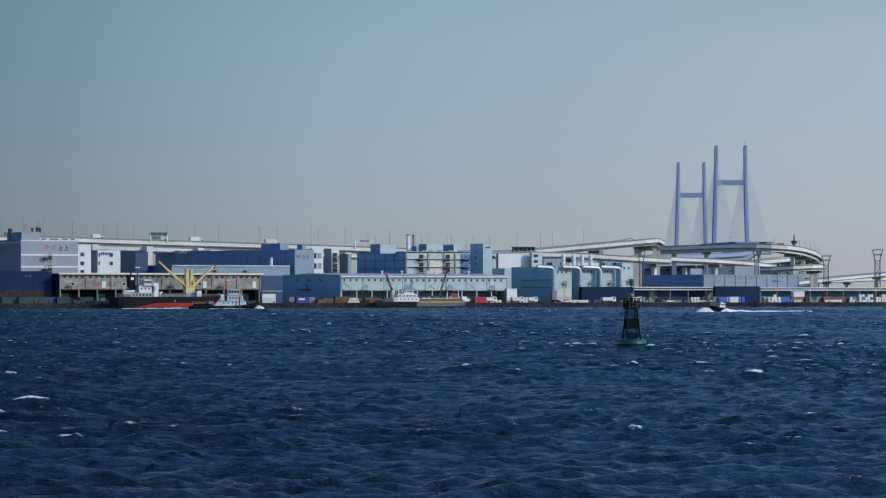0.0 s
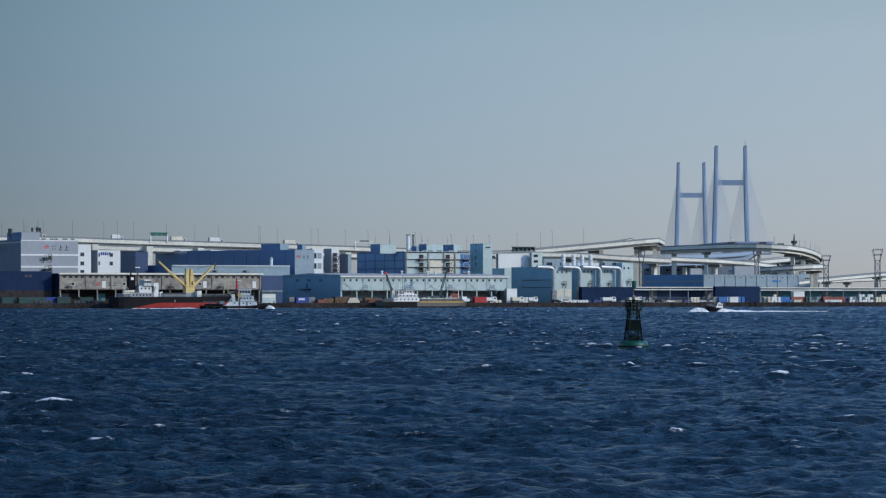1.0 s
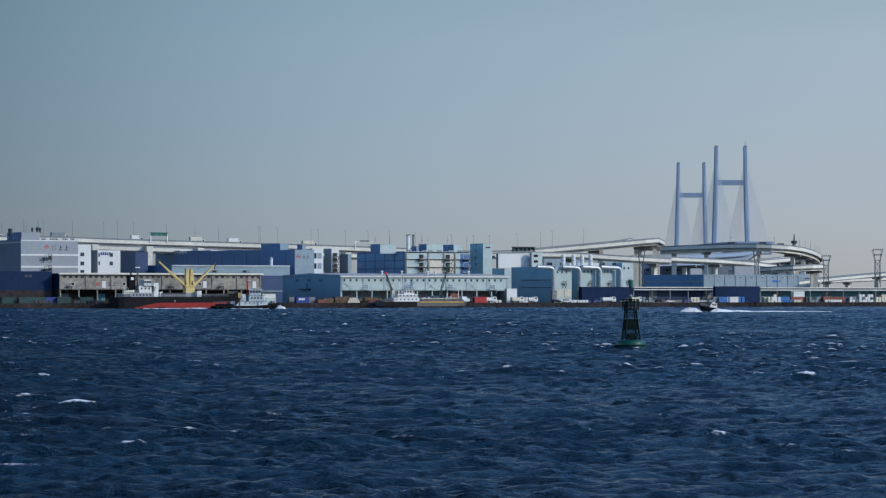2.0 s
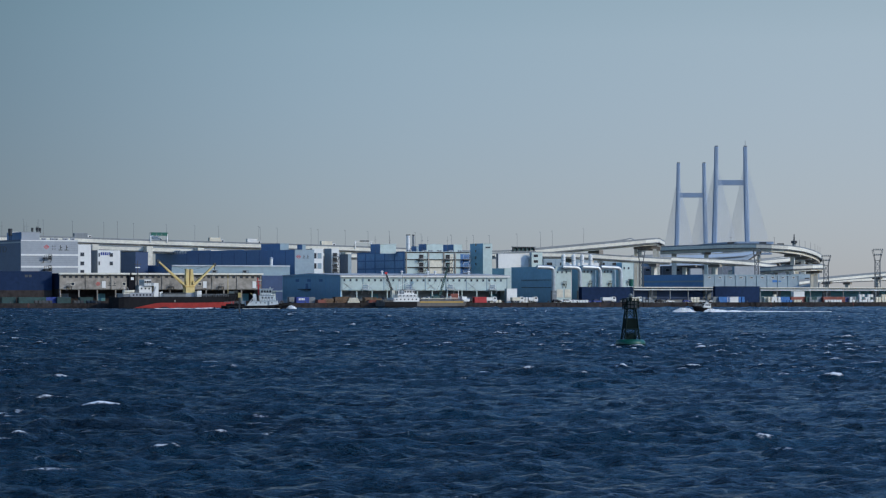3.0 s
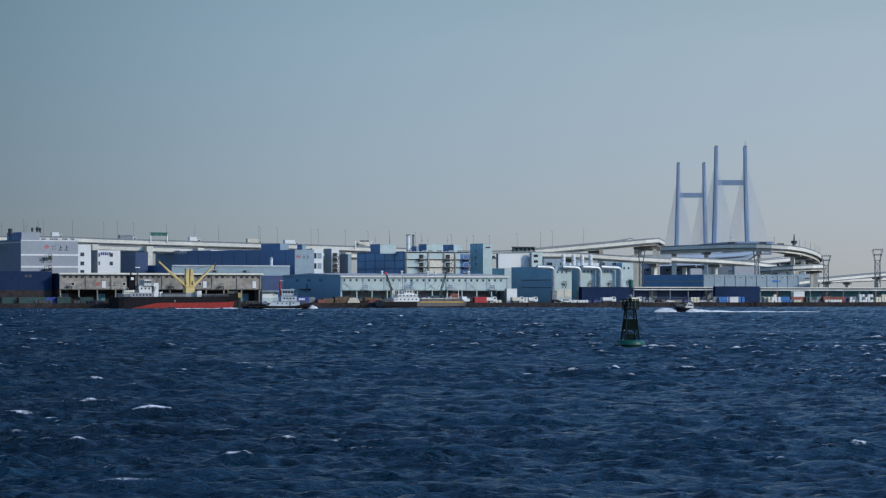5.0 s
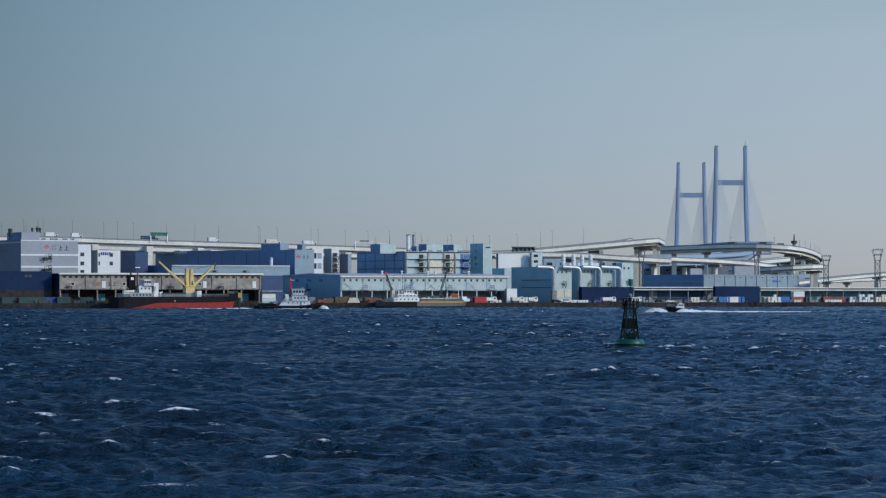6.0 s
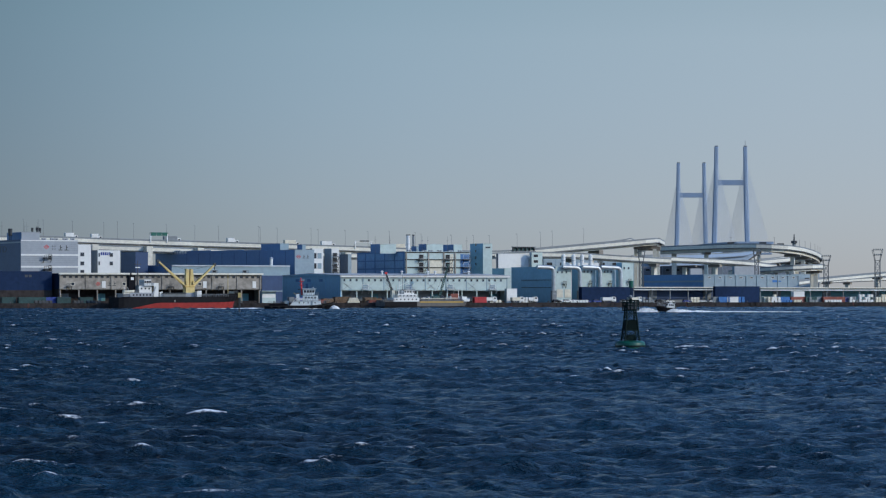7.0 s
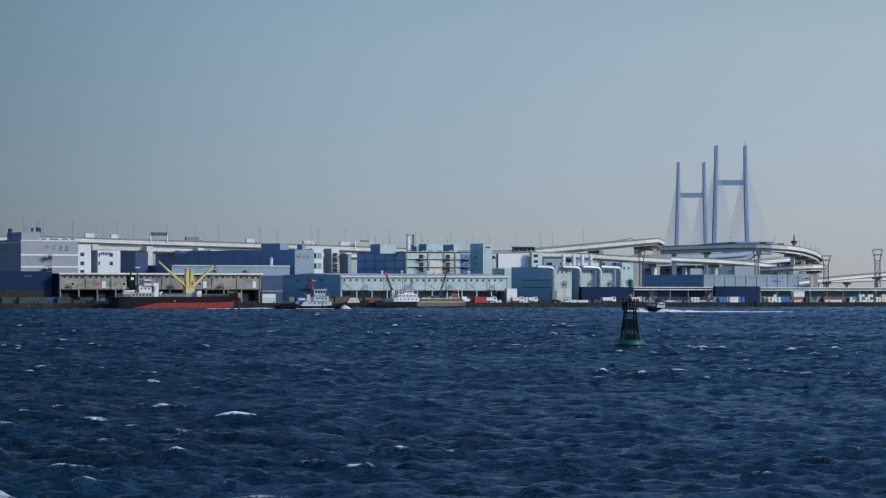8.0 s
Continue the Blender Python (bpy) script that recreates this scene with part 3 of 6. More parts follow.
def chimney(u, v, z, r, h, material, label):
    b = thing("chimney", quay(u, v, z), label, "chimney", "chimneys on the roof")
    part("stack", tube(bmesh.new(), (0, 0, 0), (0, 0, h), r, r * 0.95, 16), material, b)
    part("rim", tube(bmesh.new(), (0, 0, h + 0.004), (0, 0, h + 0.4), r * 1.12, r * 1.12, 16), M_DKSTEEL, b)
    part("flange", tube(bmesh.new(), (0, 0, h * 0.5), (0, 0, h * 0.5 + 0.2), r * 1.08, r * 1.08, 16), M_STEEL, b)


chimney(244.4, 122, 26.13, 0.95, 8.6, M_WHITE, "white round chimney on a flat roof")
chimney(248.1, 124, 26.15, 0.55, 8.6, M_CGREY, "thin grey chimney on a flat roof")
G2 = shell("stair_tower", "tall navy stair tower with a pale front", 278.4, 108, 4.9, 14.8, 28.58, M_PALEBLUE, M_BLUE, category="stair tower")
window(G2, 1.2,  4, 26.38, 27.35, M_GLASS, M_STEEL)
for k in range(4):
    on_end(G2, "window_slit", 7.7, 8.9, 18.11 + 3.2 * k, 18.11 + 4.4 * k * 0 + 1.2 + 3.2 * k, M_GLASS, 0.05)
G3 = shell("warehouse", "pale wall of a low block under the expressway", 365.8, 270, 18.7, 2.9, 25.9, M_WHITE, M_GREY)
for k in range(4):
    on_front(G3, "panel_joint", 2 + 4.2 * k, 2.2 + 4.2 * k, 0, 18, M_GREY, 0.08)
G4 = shell("office_block", "pale block with openings under the expressway", 383.7, 265, 6.6, 2.8, 26.56, M_PALEBLUE, M_SLATE, category="office")
for z in (24.09, 20.98):
    window(G4, 1, 4, z, z + 1.8, M_DARK, M_WHITE)

# pale blue transit shed with a blue gable
LH = 5.74
Hs = shell("transit_shed", "long pale blue transit shed with a blue gable end", 164.9, 20, 83.8, 70.2, 12.08, M_PALEBLUE, M_BLUE, lift=LH)
WH, DH, HH = 83.8, 70.2, 12.08
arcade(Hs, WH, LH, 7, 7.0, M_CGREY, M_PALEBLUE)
bm = prism([(-1.2, HH + 0.26), (-1.2, HH + 0.55), (DH / 2, HH + 1.5), (DH + 1.2, HH + 0.55), (DH + 1.2, HH + 0.26)], WH + 1.6)
bmesh.ops.transform(bm, matrix=Matrix(((0, 1, 0, -0.8), (1, 0, 0, 0), (0, 0, 1, 0), (0, 0, 0, 1))), verts=bm.verts)
bmesh.ops.recalc_face_normals(bm, faces=bm.faces)
part("pitched_roof", bm, M_ROOF, Hs, "low pitched grey roof")
part("eave", box(-0.5, -1.0, HH - 0.5, WH + 0.5, -0.125, HH + 0.25), M_WHITE, Hs, "white eave board")
bm = prism([(0.3, HH + 0.27), (DH / 2, HH + 1.2), (DH - 0.3, HH + 0.27)], 0.3)
bmesh.ops.transform(bm, matrix=Matrix(((0, 1, 0, -0.85), (1, 0, 0, 0), (0, 0, 1, 0), (0, 0, 0, 1))), verts=bm.verts)
bmesh.ops.recalc_face_normals(bm, faces=bm.faces)
part("gable", bm, M_BLUE, Hs)
n = 27
for i in range(n):
    x = 1.2 + i * (WH - 2.4) / n
    window(Hs, x, x + 1.1, HH - 2.4, HH - 1.2, M_GLASS, M_SLATE)
for i in range(9):
    x = 0.3 + i * (WH - 1.1) / 8
    on_front(Hs, "pilaster", x, x + 0.5, LH, HH - 0.51, M_SLATE, 0.1)
    if i < 8:
        w = (WH - 1.1) / 8
        bm = bmesh.new()
        for sgn in (0, 1):
            tube(bm, (x + 0.9 + sgn * (w * 0.42), -0.12, LH + 0.3), (x + 0.9 + (1 - sgn) * (w * 0.42), -0.12, HH - 2.8), 0.09, 0.09, 5)
        part("brace", bm, M_STEEL, Hs)
for i, x in enumerate((10.5, 32.1, 52.8, 74.3)):
    window(Hs, x, x + 3, LH + 0.5, LH + 2.7, M_SLATE, M_WHITE)
    landing(Hs, x - 0.3, LH + 0.25, 3.6, 0.9, M_STEEL)
stair = landing(Hs, 4, LH * 0.6, 3, 1.6)
on_end(Hs, "landing", DH * 0.5, DH * 0.5 + 12, 6.01, 6.4, M_DKSTEEL, 1.6)
on_end(Hs, "door", DH * 0.5 + 3, DH * 0.5 + 6, 6.43, 8.86, M_NAVY, 0.1)
for y in (DH * 0.3, DH * 0.5, DH * 0.7):
    on_end(Hs, "vent", y, y + 4, HH - 2.4, HH - 1.2, M_NAVY, 0.1)
for k in range(1, 4):
    on_end(Hs, "panel_joint", k * DH / 4, k * DH / 4 + 0.2, 0, HH - 0.2, M_BRIGHTBLUE, 0.04)
for x in (189.6, 199.5, 212.6, 216.3, 233.3):
    b = thing("roof_vent", quay(x, 30, LAND + HH + 0.75), "white mushroom vent on a shed roof", "vent", "roof vents")
    part("duct", tube(bmesh.new(), (0, 0, 0), (0, 0, 1.3), 0.4, 0.4, 10), M_WHITE, b)
    part("cowl", tube(bmesh.new(), (0, 0, 1.3), (0, 0, 1.9), 0.9, 0.3, 10), M_WHITE, b)

# processing works: blue blocks with big ducts and silos
def works(u, v, w, dep, h, cream):
    b = shell("works_block", "pale blue works block with cream doors", u, v, w, dep, h, M_PALEBLUE, M_BLUE, category="works")
    n = max(2, int(w / 2.2))
    for i in range(n):
        x = 0.7 + i * (w - 1.4) / n
        window(b, x, x + 0.9, h - 3.0, h - 1.8, M_GLASS, M_SLATE)
    if cream:
        for i in range(2):
            on_front(b, "door", 0.7 + i * w * 0.5, 0.7 + i * w * 0.5 + w * 0.38, 2.4, 6.2, M_CREAM, 0.15, "cream sliding door")
    landing(b, w * 0.45, h * 0.52, 1.8, 1.0)
    if dep > 20:
        for k in (0.42, 0.63):
            on_end(b, "gangway", 2, dep * 0.75, h * k, h * k + 0.22, M_DKSTEEL, 0.5, "dark steel gangway")
    return b


works(286, 45, 8.4, 47.1, 16.77, True)
works(300.7, 46, 7.3, 10.5, 17.1, True)
works(311.6, 46, 6.8, 6.3, 17.14, True)
works(322.3, 46, 6.2, 6.2, 18.8, False)
shell("warehouse", "low blue warehouse behind the long shed", 289.1, 106, 3.8, 30.1, 16.41, M_PALEBLUE, M_BLUE)
shell("loading_house", "small pale loading house beside the quay", 244.2, 12, 5.2, 2.3, 6.27, M_WHITE, M_SLATE, category="shed", parapet=0.3)
for x, n in ((284.2, 275.5), (298.2, 289.0), (309.1, 299.5), (320.1, 309.5)):
    b = thing("air_duct", quay(x, 43.4, 0), "large pale grey duct bent over the roof edge", "duct", "ducts on the works")
    z1 = 18.54
    part("pipe", pipe([(0, 0, 7.54), (0, 0, z1 - 2.2), (-0.4, 0, z1 - 0.9), (-1.2, 0, z1 - 0.2), (-2.4, 0, z1), (n - x, 0, z1 + 0.3)], 0.95, 12), M_STEEL, b)
    for z in (8, 12, 16):
        part("flange", tube(bmesh.new(), (0, 0, z - 2), (0, 0, z - 1.8), 1.15, 1.15, 12), M_STEEL, b)
    part("foot", box(-1.1, -1.0, LAND, 1.1, 1.0, 7.65), M_CGREY, b)
for x in (300.0, 305.5, 310.1, 314.7):
    b = thing("silo", quay(x, 64, LAND), "slim white silo above the works", "silo", "silos at the works")
    hs = 23.2
    part("cylinder", tube(bmesh.new(), (0, 0, 0), (0, 0, hs - 0.8), 1.0, 1.0, 14), M_WHITE, b)
    part("cone", tube(bmesh.new(), (0, 0, hs - 0.796), (0, 0, hs), 1.1, 0.4, 14), M_WHITE, b)
    part("collar", tube(bmesh.new(), (0, 0, hs * 0.86), (0, 0, hs * 0.86 + 0.3), 1.15, 1.15, 14), M_STEEL, b)
shell("works_house", "white plant room among the silos", 304, 70, 18.5, 3.6, 2.73, M_WHITE, M_GREY, z=18.2, category="works")

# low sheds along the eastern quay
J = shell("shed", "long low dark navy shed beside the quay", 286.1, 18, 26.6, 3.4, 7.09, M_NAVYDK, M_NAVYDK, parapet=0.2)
K = shell("warehouse", "pale blue warehouse with pilasters and a bright blue end", 380.7, 70, 54.8, 60.9, 13.39, M_GREYBLUE, M_BRIGHTBLUE)
KW = 54.8
for i in range(10):
    on_front(K, "pilaster", i * (KW - 0.5) / 9, i * (KW - 0.5) / 9 + 0.5, 0, 13.32, M_SLATE, 0.3)
    if i < 9:
        x = (i + 0.5) * (KW - 0.5) / 9
        window(K, x - 0.5, x + 1.1, 11.78, 12.62, M_DARK, M_WHITE)
on_front(K, "cornice", 0, KW, 13.04, 13.46, M_SLATE, 0.32)
on_front(K, "logo", KW * 0.72, KW * 0.72 + 3, 9.84, 10.97, M_CBLUE, 0.08, "blue company mark")
on_front(K, "logo", KW * 0.72 + 3.4, KW * 0.72 + 5, 10.12, 10.68, M_CBLUE, 0.08, "blue company mark")
on_end(K, "band", 0, 60.9, 9.83, 10.68, M_SLATE, 0.1)
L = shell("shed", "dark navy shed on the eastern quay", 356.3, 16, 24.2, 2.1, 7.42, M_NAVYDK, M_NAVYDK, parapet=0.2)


def canopy(u0, u1, v, z, label, body):
    """A long covered way: pale roof edge, dark gap, posts and a coloured rear wall."""
    b = thing("covered_way", quay(u0, v), label, "shed", "covered ways on the quay")
    w, h = u1 - u0, z - LAND
    part("roof", box(0, -0.5, h - 0.45, w, 8, h), M_BEIGE, b)
    part("fascia", box(0, -0.8, h - 1.6, w, -0.505, h - 1.0), M_STEEL, b)
    part("back_wall", box(0, 7.2, 0, w, 7.5, h - 0.46), body, b)
    part("sill", box(0, 6.8, 0, w, 7.19, 1.3), M_CGREY, b)
    n = int(w / 9)
    for i in range(n + 1):
        part("post", box(i * (w - 0.4) / n, 0, 0, i * (w - 0.4) / n + 0.4, 0.4, h - 0.46), M_CGREY, b)
        if i < n and i % 3 == 1:
            part("shutter", box(i * w / n + 2, 6.9, 1.31, i * w / n + 6.5, 7.19, h - 1.4), M_CGREY, b)


canopy(316.5, 366.0, 24, 9.41, "pale roofed covered way with a navy wall", M_INK)
canopy(385.6, 507.5, 24, 9.21, "pale roofed covered way with a teal wall", M_TEAL)


# added dark blocks stand in for shaded piers and ramp levels, the others for buildings
for label, w in (("dark stand-in for shaded piers behind the ramps", (800, 900, 62, 8, 26)), ("tall dark stand-in for shaded ramp piers", (864, 900, 84, 8, 31)), ("slate building behind the expressway", (469.4, 420, 65.3, 5.3, 25.42)),
                 ("low grey building behind the ramps", (753.2, 600, 23, 6, 17.56))):
    hb = shell("warehouse", label, *w, M_SLATEDK if "dark" in label else M_GREYBLUE, M_SLATE)
    for k in range(int(w[2] / 9)):
        window(hb, 2 + 9 * k, 6 + 9 * k, w[4] - 4.2, w[4] - 2.2, M_DARK, M_SLATE)
        on_front(hb, "panel_joint", 8 + 9 * k, 8.3 + 9 * k, 0, w[4] - 0.4, M_SLATE, 0.15)
shell("office_block", "small pale house below the ramps", 571.3, 420, 8, 2.1, 19.6, M_GREY, M_GREY, category="office")
shell("office_block", "small pale house below the ramps", 608.6, 430, 18.5, 2.8, 21.21, M_GREY, M_SLATE, category="office")


# ---- elevated roads ----
def road(label, points, width, thick=2.4, pier=42, step=8, portal=False, steel=None, edge=0.7):
    line = spline(points, step)
    b = thing("elevated_road", pose(0, 0, 0), label, "road", group="elevated roads", kind="structure")
    h = width / 2
    part("deck", sweep(line, [(-h, -0.5), (h, -0.5), (h, 0), (-h, 0)]), M_ASPH, b)
    part("girder", sweep(line, [(-h * 0.76, -thick), (h * 0.76, -thick), (h * 0.8, -0.504), (-h * 0.8, -0.504)]), steel or M_BEIGE, b)
    for sgn in (-1, 1):
        part("parapet", sweep(line, [(sgn * (h + 0.004), -edge), (sgn * (h + 0.35), -edge), (sgn * (h + 0.35), 1.0), (sgn * (h + 0.004), 1.0)]), steel or M_BEIGE, b)
        part("barrier", sweep(line, [(sgn * (h + 0.1), 0.996), (sgn * (h + 0.2), 0.996), (sgn * (h + 0.2), 1.85), (sgn * (h + 0.1), 1.85)]), M_CGREY, b)
        # shadow line under the parapet, drawn as an added dark strip
        part("shadow_strip", sweep(line, [(sgn * (h * 0.8 + 0.1), -edge - 0.45), (sgn * (h + 0.45), -edge - 0.45), (sgn * (h + 0.45), -edge - 0.004), (sgn * (h * 0.8 + 0.1), -edge - 0.004)]), M_MAST, b)
    run = 0
    for p, q in zip(line, line[1:]):
        run += (q - p).length
        if run > pier and p.z > LAND + thick + 4:
            run = 0
            d = (q - p).normalized()
            m = Matrix.Translation((p.x, p.y, 0)) @ Matrix.Rotation(math.atan2(d.y, d.x), 4, "Z")
            top = p.z - thick - 0.004
            bm = bmesh.new()
            if portal:
                for o in (-h * 0.8, h * 0.8 - 2):
                    bx(bm, -1.2, o, LAND, 1.2, o + 2, top - 2.2, m)
            else:
                bx(bm, -1.1, -1.4, LAND, 1.1, 1.4, top - 1.6, m)
            pr = part("pier", bm, M_BEIGE, b)
            part("cap", bx(bmesh.new(), -1.3, -h * 0.85, top - 2.2 if portal else top - 1.6, 1.3, h * 0.85, top, m), M_CONC, pr)
    return b, line


MAIN = [PORT @ Vector(p) for p in ((31.8, 300, 33.9), (110.2, 300, 34.4), (153.7, 300, 33.4), (224.1, 300, 31.9), (300.4, 300, 30.1), (351.8, 300, 28.4), (386.7, 300, 28.7),
                                   (422.3, 300, 31.5), (458.5, 300, 34.7), (475, 305, 36.3), (492, 332, 36.5), (517, 372, 36.0))]
road_main, main_line = road("pale concrete elevated expressway on tall piers", MAIN, 16, portal=True)
LOWER = [PORT @ Vector(p) for p in ((117.3, 284, 30.56), (148.2, 284, 29.71), (192.2, 284, 28.63), (224.3, 284, 27.76), (276.7, 284, 26.67), (344.2, 284, 25.15))]
road("lower concrete carriageway beside the expressway", LOWER, 9, 1.8, 900)
for u, z in ((165.1, 30.6), (193.5, 29.9), (278.1, 28.0), (135.3, 31.5)):
    pf = thing("portal_frame", quay(u, 276), "tall concrete portal frame carrying the expressway", "portal frame", "portal frames", kind="structure")
    for y in (0, 36):
        part("column", box(-1.6, y - 1.6, 0, 1.6, y + 1.6, z - LAND - 2.6), M_BEIGE, pf)
    part("cross_beam", box(-1.7, -1.7, z - LAND - 2.596, 1.7, 37.7, z - LAND + 0.4), M_BEIGE, pf)
SPUR = [PORT @ Vector(p) for p in ((369.4, 286, 27.16), (390.4, 286, 27.58), (418.6, 286, 27.41), (454.6, 286, 25.68), (482.3, 290, 24.56))]
road("low concrete slip road leaving the expressway", SPUR, 8, 1.8, 50)
loop_road, loop_line = road("curved concrete expressway ramp high on piers", [(157.4, 2252, 38.1), (186.8, 2236, 39.1), (213.7, 2224, 39.7), (229.8, 2218, 39.2), (245.7, 2232, 37.8), (263.8, 2285, 34.9), (275.8, 2360, 31.6), (268.3, 2430, 28.9)], 14, 3.6, 34, edge=1.2)
road("concrete expressway ramp below the loop", [(116.3, 1990, 28.7), (137.5, 2040, 28.5), (173.8, 2080, 27.5), (202.0, 2110, 25.9), (222.0, 2150, 24.3)], 12, 1.9, 60, edge=0.7)
head = loop_line[1]
part("pier", box(head.x - 1.6, head.y - 2.0, LAND, head.x + 1.6, head.y + 2.0, head.z - 3.62), M_BEIGE, loop_road)
road("second concrete ramp level below the loop", [(223.2, 2340, 28.4), (239.3, 2350, 30.2), (256.0, 2380, 31.8), (269.2, 2430, 33.2)], 12, edge=1.2)
road("low curved concrete ramp", [(190.5, 2060, 19.5), (213.2, 2030, 21.8), (234.4, 2030, 23.3), (245.6, 2070, 23.6), (243.6, 2120, 23.3)], 10)
road("distant rising concrete ramp", [(228.6, 2140, 12), (255.8, 2175, 14.8), (283.7, 2210, 17.3), (316.2, 2250, 19.9), (382.6, 2330, 24.6)], 8, 1.3, 70, edge=0.6)
road("distant concrete ramp near the ground", [(250.2, 2230, 13), (283.2, 2270, 15.2), (326.1, 2320, 17), (394.1, 2400, 20)], 7, 1.3, 70, edge=0.6)
# approach wears the bridge's haze-tinted paint
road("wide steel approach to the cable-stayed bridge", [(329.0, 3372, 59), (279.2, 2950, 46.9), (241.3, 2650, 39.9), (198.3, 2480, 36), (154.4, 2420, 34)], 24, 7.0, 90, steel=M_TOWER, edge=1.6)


def cum(line):
    out = [0.0]
    for p, q in zip(line, line[1:]):
        out.append(out[-1] + (q - p).length)
    return out


main_run = cum(main_line)


def along(s, side=0.0, up=0.0):
    """The pose of a vehicle s metres along the expressway."""
    i = max(0, min(len(main_line) - 2, int(np.searchsorted(main_run, s)) - 1))
    p, q = main_line[i], main_line[i + 1]
    d = (q - p).normalized()
    at = p + d * (s - main_run[i]) + Vector((d.y, -d.x, 0)).normalized() * side
    return pose(at.x, at.y, at.z + up, 0, 0, math.degrees(math.atan2(d.y, d.x)))


# lamp posts along the expressway
def lamp_post(m):
    b = thing("lamp_post", m, "tall thin grey lamp post on the expressway", "lamp post", "lamp posts on the expressway")
    part("pole", tube(bmesh.new(), (0, 0, 0), (0, 0, 9.5), 0.08, 0.05, 6), M_MAST, b)
    part("lamp_head", box(-0.15, 0, 9.5, 0.15, 1.4, 9.65), M_CGREY, b)
    return b


post = lamp_post(along(70, 8.3, 1.0))
s = 70
for gap_m in (22, 4, 26, 28, 3, 24, 30, 26, 22, 27, 12, 16, 21, 18, 26, 22, 9, 25, 18, 30, 22, 16, 28, 24, 12, 32):
    s += gap_m * 0.62
    copy_thing(post, along(s, 8.3 if gap_m % 2 else -8.3, 1.0))


def short_post(p, q):
    d = (q - p).normalized()
    out = Vector((d.y, -d.x, 0)).normalized() * 7.1
    return pose(p.x + out.x, p.y + out.y, p.z + 1.0, 0, 0, math.degrees(math.atan2(d.y, d.x)))


low_post = thing("lamp_post", short_post(loop_line[6], loop_line[7]), "short thin grey lamp post on the curved ramp", "lamp post", "lamp posts on the ramp")
part("pole", tube(bmesh.new(), (0, 0, 0), (0, 0, 5.2), 0.12, 0.08, 6), M_MAST, low_post)
part("lamp_head", box(-0.6, -0.15, 5.2, 0.6, 0.25, 5.4), M_MAST, low_post)
for i in range(9, len(loop_line) - 14, 2):
    copy_thing(low_post, short_post(loop_line[i], loop_line[i + 1]))


def side_gantry(s, h, length, sign, label):
    """A gantry that stands along the road's edge."""
    b = thing("sign_gantry", along(s, 8.5, 0.2), label, "road sign", "sign gantries")
    for x in (0, length):
        part("post", box(x - 0.3, -0.3, 0, x + 0.3, 0.3, h), M_WHITE, b)
    part("beam", box(-0.6, -0.3, h + 0.004, length + 0.6, 0.3, h + 0.4), M_WHITE if not sign else M_SIGN, b)
    if sign:
        for i in range(3):
            part("sign", box(i * length / 3 + 0.1, -0.6, h - 1.2, (i + 1) * length / 3 - 0.15, -0.35, h + 0.6), M_SIGN, b, "green sign face")
    else:
        part("sign", box(length * 0.3, -0.5, h + 0.41, length * 0.85, 0.3, h + 1.0), M_DKSTEEL, b, "dark sign board")


side_gantry(139.9, 4.8, 9.2, True, "green direction signs on white gantry posts")
side_gantry(257.8, 3.6, 9.4, False, "white gantry frame with a dark board")
stand = thing("inspection_house", along(353.5, 8.4, 1.0), "long dark sign structure beside the expressway", "road sign")
part("frame", box(0, -1, 0, 14, 1, 0.4), M_CGREY, stand)
for i in range(6):
    part("post", box(i * 2.6, -0.8, 0.41, i * 2.6 + 0.3, 0.8, 2.4), M_DKSTEEL, stand)
part("roof", box(-0.4, -1.2, 2.41, 14, 1.2, 2.8), M_MAST, stand)
part("wall", box(0.1, 0.1, 0.41, 13.6, 0.3, 2.4), M_CGREEN, stand)


# ---- vehicles ----
def wheel_set(b, xs, half, r):
    for x in xs:
        for y in (-half, half):
            w = part("wheel", tube(bmesh.new(), (x, y - 0.12, r), (x, y + 0.12, r), r, r, 12), M_RUBBER, b)
            part("hub", tube(bmesh.new(), (x, y - 0.14, r), (x, y + 0.14, r), r * 0.5, r * 0.5, 8), M_STEEL, w)


def lorry(m, length, body, label, group="lorries on the expressway", tall=2.5):
    b = thing("lorry", m, label, "lorry", group)
    part("chassis", box(0.2, -0.9, 0.55, length, 0.9, 0.95), M_DKSTEEL, b)
    bm = box(0, -1.2, 0.96, length - 2.2, 1.2, 0.96 + tall)
    bmesh.ops.bevel(bm, geom=bm.edges[:], offset=0.06, segments=1, affect="EDGES")
    part("cargo_box", bm, body, b)
    bm = prism([(length - 2.0, 0.6), (length, 0.6), (length, 1.7), (length - 0.35, 2.7), (length - 2.0, 2.8)], 2.2)
    bmesh.ops.translate(bm, verts=bm.verts, vec=(0, -1.1, 0))
    c = part("cab", bm, M_WHITE, b)
    part("windscreen", box(length - 0.33, -0.95, 1.75, length - 0.02, 0.95, 2.45), M_GLASS, c)
    part("side_window", box(length - 1.5, -1.12, 1.75, length - 0.5, -1.104, 2.45), M_GLASS, c)
    wheel_set(b, (1.0, 2.1, length - 1.2), 0.98, 0.5)
    return b


